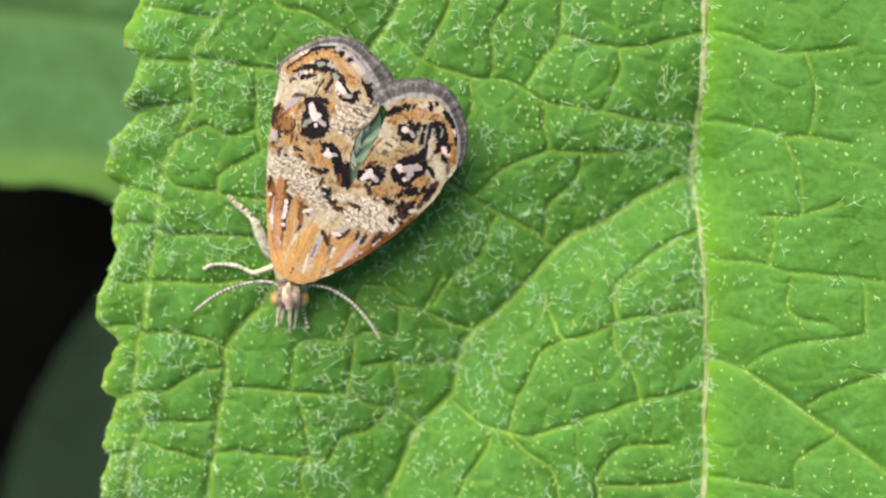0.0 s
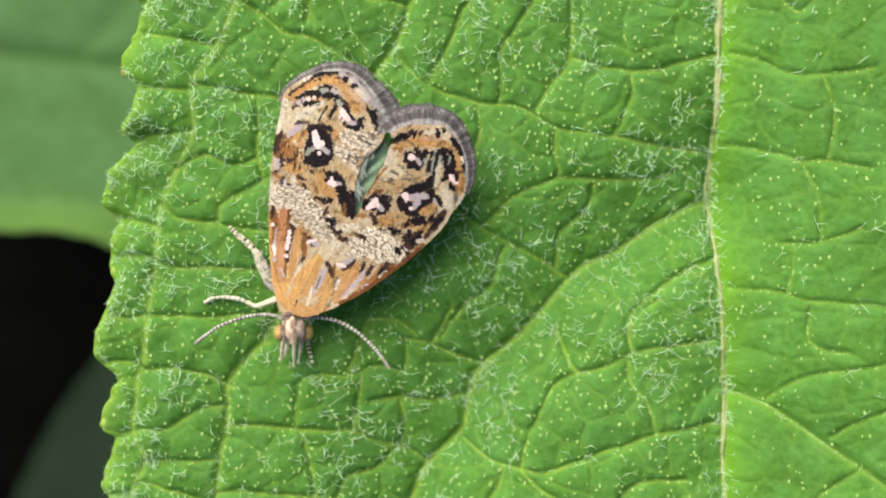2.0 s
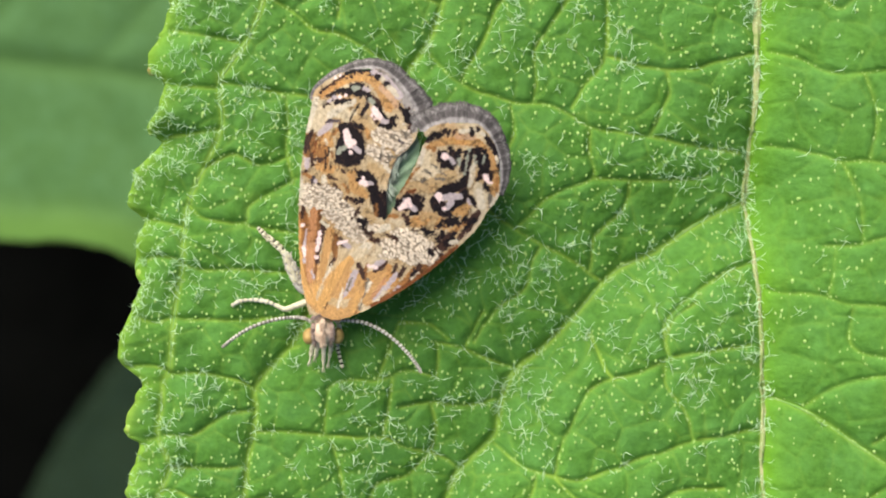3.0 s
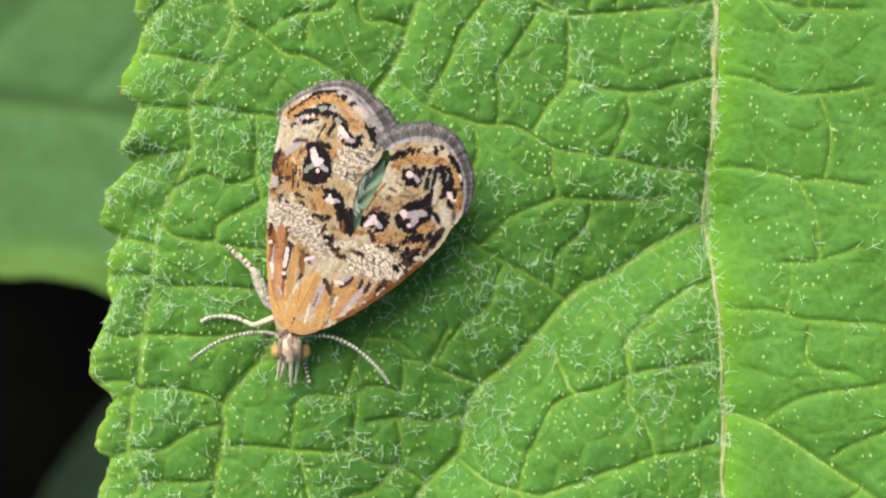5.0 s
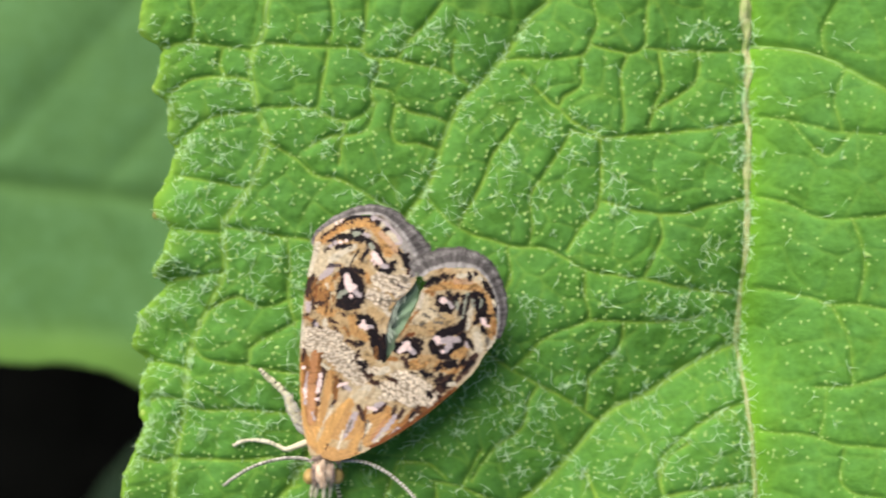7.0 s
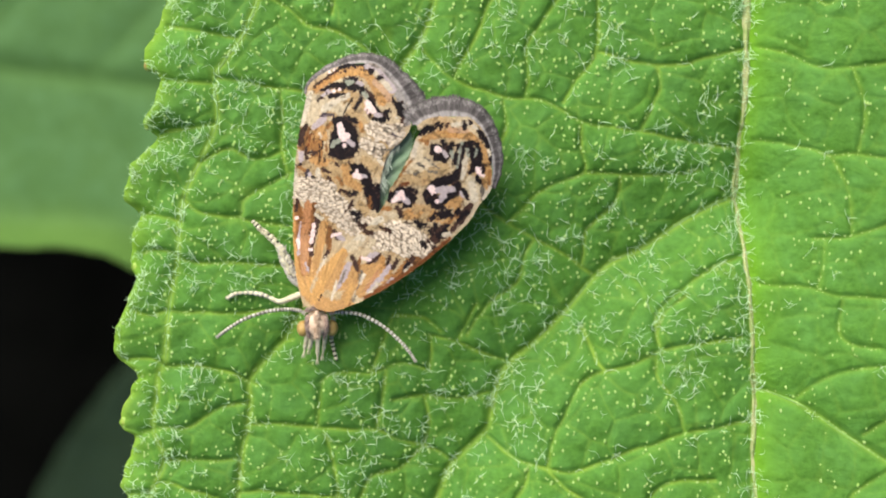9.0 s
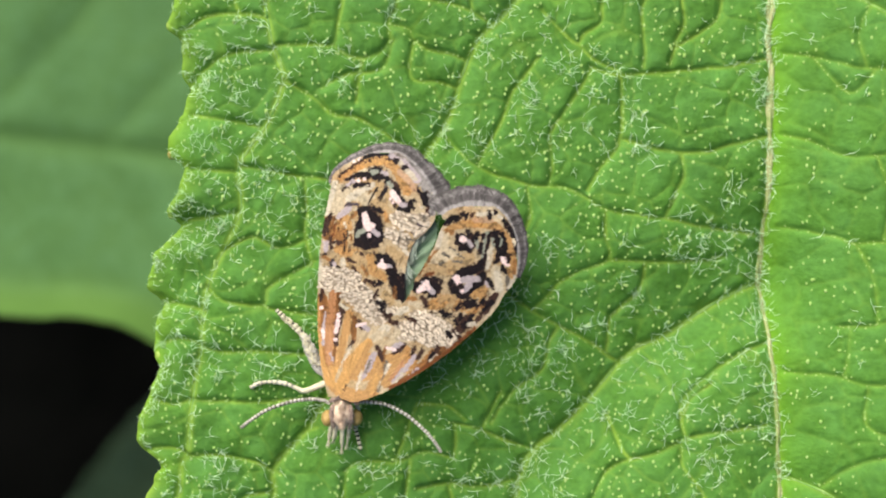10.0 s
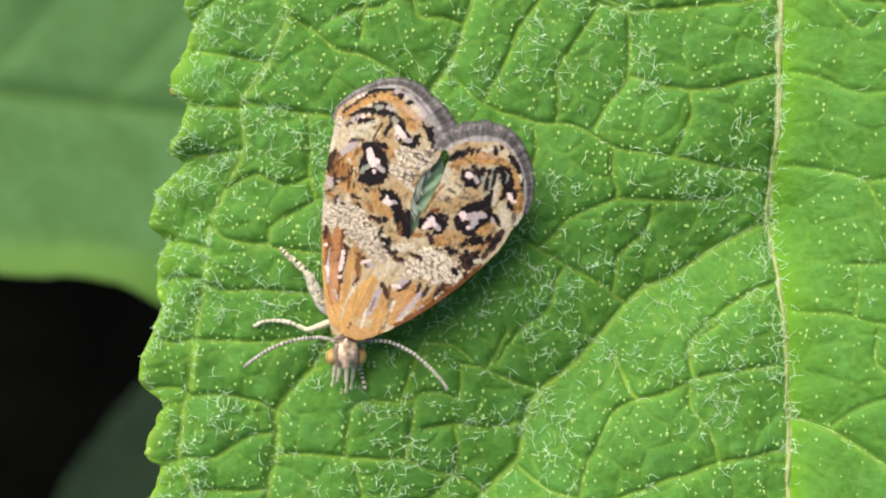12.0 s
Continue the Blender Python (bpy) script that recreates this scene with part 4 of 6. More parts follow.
LEFT_WING = [(-2.425, -1.887), (-2.575, -1.337), (-2.650, -0.612), (-2.675, 0.137), (-2.650, 0.950), (-2.575, 1.762), (-2.437, 2.537), (-2.275, 3.050), (-1.800, 3.362), (-1.275, 3.537), (-0.862, 3.487), (-0.525, 3.212), (-0.262, 2.825), (-0.100, 2.450), (-0.050, 2.112), (-0.250, 1.800), (-0.500, 1.587), (-0.650, 1.237), (-0.725, 0.825), (-0.725, 0.512), (-0.775, 0.200), (-1.112, -0.212), (-1.612, -0.637), (-1.987, -1.175), (-2.225, -1.837)]
RIGHT_WING = [(-2.150, -1.912), (-2.262, -1.487), (-2.025, -1.050), (-1.612, -0.637), (-1.112, -0.212), (-0.775, 0.175), (-0.575, 0.462), (-0.487, 0.737), (-0.312, 1.012), (-0.075, 1.437), (0.050, 1.762), (0.175, 2.025), (0.350, 2.237), (0.800, 2.337), (1.200, 2.300), (1.475, 2.087), (1.675, 1.700), (1.775, 1.200), (1.725, 0.700), (1.487, 0.387), (1.250, 0.012), (0.825, -0.412), (0.237, -0.912), (-0.400, -1.350), (-1.050, -1.712), (-1.775, -1.987)]
LEFT_TERMEN = [(-2.350, 2.862), (-2.225, 3.112), (-1.800, 3.375), (-1.275, 3.537), (-0.862, 3.487), (-0.525, 3.212), (-0.262, 2.825), (-0.100, 2.450), (-0.012, 2.162)]
RIGHT_TERMEN = [(0.162, 2.112), (0.350, 2.237), (0.800, 2.337), (1.200, 2.300), (1.475, 2.087), (1.675, 1.700), (1.775, 1.200), (1.725, 0.787)]


def left_pattern():
    p = Paint()
    p.dab(ORANGE, (0.2, 0.2, 0.15), (-2.482, -0.362), (-2.394, -1.11), (-2.269, -1.708))
    p.dab(SEPIA, (0.05, 0.05, 0.025), (-2.219, 0.262), (-2.269, -0.486), (-2.319, -1.234), ragged=0.4)
    p.dab(TAN, (0.499, 0.561, 0.499), (-1.547, 2.507), (-1.045, 1.754), (-1.669, 1.258))
    p.dab(LIGHTTAN, (0.2, 0.249, 0.249), (-1.171, 2.379), (-1.17, 1.879), (-1.045, 1.38))
    p.dab(CREAM, (0.175, 0.2, 0.2, 0.125), (-2.353, 2.24), (-2.229, 2.667), (-1.799, 2.661), (-1.61, 2.533))
    p.dab(LIGHT, 0.075, (-2.505, 2.167), (-2.406, 2.518), (-2.307, 2.871), ragged=0.4)
    p.dab(LIGHT, (0.087, 0.075, 0.062), (-1.987, 2.512), (-1.736, 2.685), (-1.447, 2.832), ragged=0.4)
    p.dab(TAN, (0.112, 0.15, 0.1), (-1.421, 2.506), (-1.17, 2.229), (-1.02, 2.065))
    p.dab(CREAM, (0.062, 0.075), (-1.447, 2.606), (-1.609, 2.407), ragged=0.6)
    p.dab(ORANGE, (0.062, 0.087, 0.112, 0.112, 0.112, 0.112, 0.1), (-2.18, 2.97), (-1.928, 3.168), (-1.55, 3.351), (-1.174, 3.384), (-0.973, 3.23), (-0.797, 2.964), (-0.684, 2.676), ragged=0.3)
    p.dab(GOLD, (0.037, 0.05, 0.05), (-1.802, 3.191), (-1.45, 3.324), (-1.111, 3.345), ragged=0.3)
    p.dab(PEACH, (0.062, 0.087, 0.062), (-0.86, 3.128), (-0.573, 2.875), (-0.523, 2.725), ragged=0.4)
    p.dab(PALEGREY, (0.05, 0.087, 0.112, 0.125, 0.112, 0.1), (-1.074, 3.56), (-0.773, 3.43), (-0.523, 3.201), (-0.336, 2.925), (-0.199, 2.599), (-0.124, 2.225), ragged=0.7)
    p.dab(BROWN, (0.025, 0.031, 0.031), (-2.257, 2.984), (-2.118, 3.108), (-1.928, 3.231), ragged=0.8)
    p.dab(BROWN, (0.031, 0.031, 0.025), (-1.929, 3.244), (-1.803, 3.317), (-1.677, 3.391), ragged=0.8)
    p.dab(SILVER, 0.04, (-1.866, 3.356), ragged=0.2)
    p.dab(SILVER, 0.04, (-1.74, 3.405), ragged=0.2)
    p.dab(BLACK, (0.037, 0.056, 0.062, 0.05, 0.037), (-1.652, 3.429), (-1.488, 3.515), (-1.3, 3.537), (-1.149, 3.535), (-1.036, 3.458), ragged=0.9)
    p.dab(BROWN, 0.025, (-1.613, 3.339), (-1.5, 3.375), ragged=0.5)
    p.dab(BROWN, 0.03, (-1.274, 3.436), ragged=0.5)
    p.dab(BROWN, 0.03, (-1.149, 3.421), ragged=0.5)
    p.dab(LILAC, (0.05, 0.062, 0.087, 0.087), (-1.024, 3.483), (-0.773, 3.354), (-0.573, 3.126), (-0.448, 2.95), ragged=0.6)
    p.dab(LIGHT, (0.037, 0.062, 0.05), (-0.848, 3.355), (-0.635, 3.102), (-0.498, 2.963), ragged=0.7)
    p.dab(BLACK, 0.062, (-0.923, 3.368), ragged=0.4)
    p.dab(BLACK, 0.056, (-0.735, 3.228), ragged=0.5)
    p.dab(BLACK, (0.037, 0.075, 0.075), (-0.398, 2.699), (-0.298, 2.599), (-0.261, 2.4), ragged=0.9)
    p.dab(BROWN, 0.05, (-0.249, 2.275), (-0.199, 2.176), ragged=0.9)
    p.dab(LIGHT, 0.031, (-0.348, 2.325), ragged=0.4)
    p.dab(BLACK, (0.031, 0.05, 0.069, 0.087, 0.087, 0.075, 0.05), (-2.028, 2.942), (-1.851, 3.027), (-1.675, 3.062), (-1.448, 3.046), (-1.247, 3.006), (-1.072, 2.929), (-0.947, 2.79), ragged=0.8)
    p.dab(BLACK, (0.05, 0.044, 0.05), (-1.499, 3.16), (-1.348, 3.209), (-1.197, 3.094), ragged=0.8)
    p.dab(SAGE, (0.062, 0.05), (-1.449, 3.109), (-1.348, 3.133), ragged=0.5)
    p.dab(LILAC, (0.044, 0.037), (-1.223, 3.119), (-1.122, 3.068), ragged=0.5)
    p.dab(SILVER, 0.05, (-1.775, 2.925), ragged=0.2)
    p.dab(SILVER, 0.045, (-1.637, 2.961), ragged=0.2)
    p.dab(LILAC, (0.037, 0.05), (-2.027, 2.815), (-1.876, 2.914), ragged=0.4)
    p.dab(BLACK, (0.037, 0.044, 0.037), (-1.85, 2.813), (-1.699, 2.823), (-1.548, 2.859), ragged=0.8)
    p.dab(BROWN, (0.025, 0.031, 0.025), (-2.128, 2.716), (-2.052, 2.79), (-1.976, 2.739), ragged=0.7)
    p.dab(BROWN, 0.025, (-1.926, 2.864), ragged=0.7)
    p.dab(SAGE, (0.075, 0.05), (-1.047, 2.853), (-0.971, 2.702), ragged=0.6)
    p.dab(GREY, (0.05, 0.037), (-1.147, 2.779), (-1.221, 2.604), ragged=0.6)
    p.dab(BLACK, (0.025, 0.025, 0.02), (-1.334, 2.768), (-1.447, 2.594), (-1.534, 2.432), ragged=0.2)
    p.dab(BLACK, (0.037, 0.031, 0.025), (-1.146, 2.729), (-1.246, 2.604), (-1.296, 2.53), ragged=0.5)
    p.dab(BROWN, (0.037, 0.05, 0.037), (-1.022, 2.928), (-0.909, 2.802), (-0.846, 2.652), ragged=0.5)
    p.dab(TAN, (0.037, 0.062), (-1.121, 2.553), (-1.171, 2.379), ragged=0.4)
    p.dab(BLACK, (0.037, 0.062, 0.112, 0.1, 0.1), (-0.946, 2.727), (-0.846, 2.552), (-0.771, 2.376), (-0.796, 2.227), (-0.622, 2.351), ragged=0.7)
    p.dab(BLACK, (0.062, 0.037), (-0.597, 2.425), (-0.522, 2.475), ragged=0.7)
    p.dab(BROWN, (0.037, 0.05), (-1.046, 2.503), (-0.946, 2.352), ragged=0.6)
    p.dab(SILVER, (0.062, 0.075, 0.062), (-1.009, 2.665), (-0.946, 2.552), (-0.871, 2.464), ragged=0.2)
    p.dab(SILVER, 0.031, (-1.046, 2.528), ragged=0.2)
    p.dab(SILVER, 0.031, (-0.996, 2.427), ragged=0.2)
    p.dab(LILAC, 0.05, (-0.821, 2.389), (-0.722, 2.376), ragged=0.3)
    p.dab(RUSTY, (0.125, 0.15, 0.162, 0.125), (-2.491, 2.015), (-2.426, 1.7), (-2.148, 1.761), (-2.146, 1.448), ragged=0.5)
    p.dab(ORANGE, (0.1, 0.1, 0.075), (-2.224, 1.912), (-2.023, 2.073), (-1.972, 1.859), ragged=0.5)
    p.dab(ORANGE, (0.087, 0.087, 0.075), (-2.235, 1.386), (-1.945, 1.321), (-1.794, 1.321), ragged=0.5)
    p.dab(BROWN, (0.05, 0.075, 0.075), (-2.378, 2.165), (-2.478, 2.015), (-2.515, 1.764), ragged=0.9)
    p.dab(SEPIA, 0.05, (-2.301, 2.114), (-2.376, 1.888), ragged=0.9)
    p.dab(BROWN, (0.05, 0.056), (-2.298, 1.561), (-2.172, 1.535), ragged=0.9)
    p.dab(RUST, (0.025, 0.031), (-2.288, 2.013), (-2.324, 1.687), ragged=1)
    p.dab(SEPIA, 0.025, (-2.162, 2.112), (-2.211, 1.811), ragged=1)
    p.dab(BROWN, 0.037, (-2.4, 1.637), (-2.374, 1.437), ragged=1)
    p.dab(SEPIA, 0.025, (-1.946, 1.759), (-1.92, 1.534), ragged=1)
    p.dab(LIGHT, 0.025, (-2.098, 1.986), (-2.047, 1.885), ragged=0.6)
    p.dab(BROWN, 0.05, (-2.5, 1.287), (-2.525, 1.237), ragged=0.8)
    p.dab(BLACK, (0.022, 0.02), (-2.084, 1.723), (-2.071, 1.36), ragged=0.2)
    p.dab(BLACK, 0.025, (-2.009, 1.797), (-2.021, 1.634), ragged=0.4)
    p.dab(BROWN, 0.025, (-1.97, 1.446), (-1.957, 1.359), ragged=0.5)
    p.dab(LILAC, 0.062, (-2.501, 1.538), (-2.5, 1.388), ragged=0.5)
    p.dab(LILAC, (0.05, 0.075, 0.075), (-2.225, 2.113), (-2.099, 2.212), (-1.974, 2.298), ragged=0.5)
    p.dab(GREYVIOLET, (0.031, 0.044, 0.031), (-2.05, 2.375), (-1.898, 2.411), (-1.772, 2.371), ragged=0.7)
    p.dab(CREAM, 0.056, (-1.848, 2.297), ragged=0.3)
    p.dab(RUSTY, (0.037, 0.05), (-1.797, 2.234), (-1.897, 2.109), ragged=0.5)
    p.dab(ORANGE, 0.037, (-1.17, 2.229), (-1.12, 2.004), ragged=0.4)
    p.dab(BLACK, (0.125, 0.175, 0.274, 0.337, 0.2), (-1.671, 2.232), (-1.571, 2.181), (-1.52, 1.956), (-1.532, 1.731), (-1.569, 1.582), ragged=0.5)
    p.dab(BLACK, (0.075, 0.05), (-1.795, 1.533), (-1.744, 1.483), ragged=0.6)
    p.dab(BLACK, (0.062, 0.05), (-1.344, 1.581), (-1.444, 1.481), ragged=0.6)
    p.dab(BLACK, (0.05, 0.05, 0.037), (-1.446, 2.331), (-1.32, 2.28), (-1.258, 2.229), ragged=0.7)
    p.dab(SILVER, (0.069, 0.087, 0.094), (-1.621, 2.157), (-1.583, 2.006), (-1.545, 1.881), ragged=0.15)
    p.dab(SILVER, 0.069, (-1.457, 1.918), ragged=0.15)
    p.dab(SILVER, 0.05, (-1.519, 1.706), ragged=0.15)
    p.dab(LILAC, (0.062, 0.056), (-1.407, 1.78), (-1.332, 1.73), ragged=0.2)
    p.dab(SAGE, (0.05, 0.062, 0.05), (-1.795, 1.695), (-1.733, 1.77), (-1.645, 1.807), ragged=0.2)
    p.dab(TAN, (0.1, 0.15, 0.112), (-1.794, 1.258), (-1.543, 1.133), (-1.393, 0.821), ragged=0.5)
    p.dab(BROWN, (0.025, 0.031), (-1.719, 1.333), (-1.644, 1.233), ragged=1)
    p.dab(BROWN, 0.025, (-1.444, 1.332), (-1.369, 1.257), ragged=1)
    p.dab(RUSTY, 0.05, (-1.668, 0.984), (-1.568, 0.834), ragged=1)
    p.dab(ORANGE, (0.1, 0.1, 0.087), (-1.494, 1.195), (-1.443, 0.908), (-1.194, 0.759), ragged=0.6)
    p.dab(PEBBLE, (0.175, 0.2, 0.175, 0.15), (-0.858, 2.065), (-0.572, 1.977), (-0.348, 2.026), (-0.447, 1.802))
    p.dab(GREY, 0.037, (-0.348, 2.151), (-0.273, 2.051), ragged=1)
    p.dab(GREYVIOLET, (0.025, 0.031), (-0.448, 1.952), (-0.323, 1.902), ragged=1)
    p.dab(GREY, 0.025, (-0.547, 2.126), (-0.597, 2.002), ragged=1)
    p.dab(PEBBLE, (0.15, 0.175), (-1.045, 1.754), (-0.771, 1.604))
    p.dab(GREY, (0.037, 0.05), (-0.846, 1.691), (-0.883, 1.554), ragged=1)
    p.dab(GREY, 0.037, (-0.696, 1.604), (-0.547, 1.604), ragged=1)
    p.dab(GREYVIOLET, 0.025, (-0.597, 1.753), (-0.497, 1.703), ragged=1)
    p.dab(TAN, (0.125, 0.112), (-1.045, 1.355), (-0.845, 1.193))
    p.dab(LIGHT, (0.05, 0.037), (-0.746, 1.38), (-0.646, 1.255), ragged=0.5)
    p.dab(GREYVIOLET, 0.05, (-2.36, 1.136), (-2.372, 0.961), ragged=0.4)
    p.dab(BLACK, 0.069, (-2.233, 0.936), ragged=0.4)
    p.dab(LILAC, 0.05, (-2.296, 1.061), ragged=0.3)
    p.dab(LIGHT, (0.05, 0.062), (-2.12, 1.16), (-2.095, 1.01), ragged=0.3)
    p.dab(BROWN, (0.05, 0.037), (-1.995, 1.147), (-1.844, 1.109), ragged=0.7)
    p.dab(BROWN, 0.037, (-1.881, 0.984), (-1.793, 0.859), ragged=0.7)
    p.dab(RUSTY, (0.05, 0.037), (-2.525, 1.212), (-2.423, 1.162), ragged=0.5)
    p.dab(BLACK, (0.087, 0.112, 0.1), (-1.294, 1.207), (-1.144, 1.157), (-1.02, 1.007), ragged=0.6)
    p.dab(BLACK, 0.05, (-1.344, 1.107), ragged=0.6)
    p.dab(SILVER, (0.069, 0.062), (-1.269, 1.045), (-1.169, 1.007), ragged=0.15)
    p.dab(SILVER, 0.037, (-1.244, 1.132), ragged=0.15)
    p.dab(LILAC, (0.05, 0.037), (-1.082, 1.007), (-0.995, 0.933), ragged=0.3)
    p.dab(BLACK, (0.112, 0.175, 0.187, 0.112), (-1.02, 0.858), (-0.895, 0.659), (-0.846, 0.46), (-0.721, 0.336), ragged=0.8)
    p.dab(BLACK, (0.062, 0.075), (-0.771, 0.758), (-0.622, 0.559), ragged=1)
    p.dab(SEPIA, (0.037, 0.05), (-0.945, 0.535), (-0.97, 0.311), ragged=1)
    p.dab(PEBBLE, (0.249, 0.274, 0.274, 0.274, 0.249), (-2.574, 0.787), (-2.22, 0.686), (-1.793, 0.411), (-1.444, 0.062), (-1.045, -0.137))
    p.dab(PEBBLE, (0.087, 0.112), (-2.095, 0.935), (-1.793, 0.735))
    p.dab(TAN, 0.1, (-1.169, 0.386), (-1.045, 0.211), ragged=0.8)
    p.dab(LIGHT, (0.062, 0.075), (-2.651, 1.113), (-2.624, 0.762), ragged=0.5)
    p.dab(BROWN, (0.044, 0.05), (-1.593, 0.709), (-1.468, 0.659), ragged=0.9)
    p.dab(BLACK, 0.05, (-1.393, 0.622), (-1.269, 0.647), ragged=0.9)
    p.dab(BROWN, (0.031, 0.05, 0.031), (-1.493, 0.261), (-1.369, 0.361), (-1.344, 0.46), ragged=0.9)
    p.dab(BLACK, (0.05, 0.062, 0.062), (-1.344, 0.212), (-1.219, 0.162), (-1.244, 0.037), ragged=0.9)
    p.dab(BROWN, (0.075, 0.075, 0.05), (-1.17, -0.062), (-0.995, -0.137), (-0.896, -0.236), ragged=0.9)
    p.dab(RUSTY, (0.15, 0.15, 0.125), (-2.597, 0.262), (-2.545, -0.362), (-2.444, -1.11), ragged=0.3)
    p.dab(GOLD, (0.037, 0.044, 0.05, 0.075), (-2.673, 0.262), (-2.658, -0.362), (-2.595, -0.985), (-2.419, -1.608), ragged=0.2)
    p.dab(BROWN, 0.05, (-2.572, 0.462), (-2.597, 0.262), ragged=0.7)
    p.dab(SEPIA, (0.037, 0.031), (-2.522, 0.362), (-2.546, 0.012), ragged=0.5)
    p.dab(SILVER, 0.044, (-2.584, 0.087), ragged=0.3)
    p.dab(LILAC, (0.031, 0.044, 0.037), (-2.47, 0.012), (-2.533, -0.362), (-2.545, -0.736), ragged=0.4)
    p.dab(SILVER, (0.044, 0.037), (-2.558, -0.412), (-2.532, -0.611), ragged=0.3)
    p.dab(PINKOR, (0.1, 0.112, 0.1, 0.075), (-2.32, 0.387), (-2.382, -0.112), (-2.419, -0.673), (-2.406, -1.11), ragged=0.2)
    p.dab(SEPIA, (0.037, 0.037, 0.025), (-2.194, 0.411), (-2.244, 0.012), (-2.294, -0.611), ragged=0.3)
    p.dab(BROWN, (0.075, 0.075, 0.05), (-2.119, 0.087), (-2.219, -0.262), (-2.268, -0.735), ragged=0.6)
    p.dab(SILVER, (0.037, 0.05, 0.044), (-2.194, -0.062), (-2.231, -0.237), (-2.269, -0.461), ragged=0.4)
    p.dab(SILVER, 0.044, (-2.281, -0.636), ragged=0.4)
    p.dab(LIGHT, 0.037, (-2.169, 0.162), (-2.018, 0.062), ragged=0.5)
    p.dab(ORANGE, (0.087, 0.1, 0.087, 0.087), (-1.968, -0.05), (-2.043, -0.424), (-2.143, -0.86), (-2.269, -1.296), ragged=0.2)
    p.dab(SEPIA, (0.05, 0.075, 0.05), (-1.843, -0.137), (-1.868, -0.411), (-1.868, -0.673), ragged=0.3)
    p.dab(BROWN, (0.05, 0.037), (-1.893, -0.685), (-1.968, -0.81), ragged=0.3)
    p.dab(BROWN, (0.05, 0.062), (-1.768, -0.212), (-1.668, -0.361), ragged=0.7)
    p.dab(LILAC, (0.062, 0.05), (-1.643, -0.336), (-1.544, -0.386), ragged=0.5)
    p.dab(SILVER, (0.037, 0.031), (-1.793, -0.311), (-1.593, -0.261), ragged=0.3)
    p.dab(GOLD, (0.087, 0.1), (-2.294, -1.296), (-2.269, -1.671), ragged=0.2)
    p.dab(LIGHT, (0.031, 0.037, 0.025), (-1.943, -0.797), (-2.093, -1.109), (-2.219, -1.483), ragged=0.5)
    p.dab(LILAC, (0.037, 0.025), (-2.344, -1.085), (-2.394, -0.923), ragged=0.6)
    return p


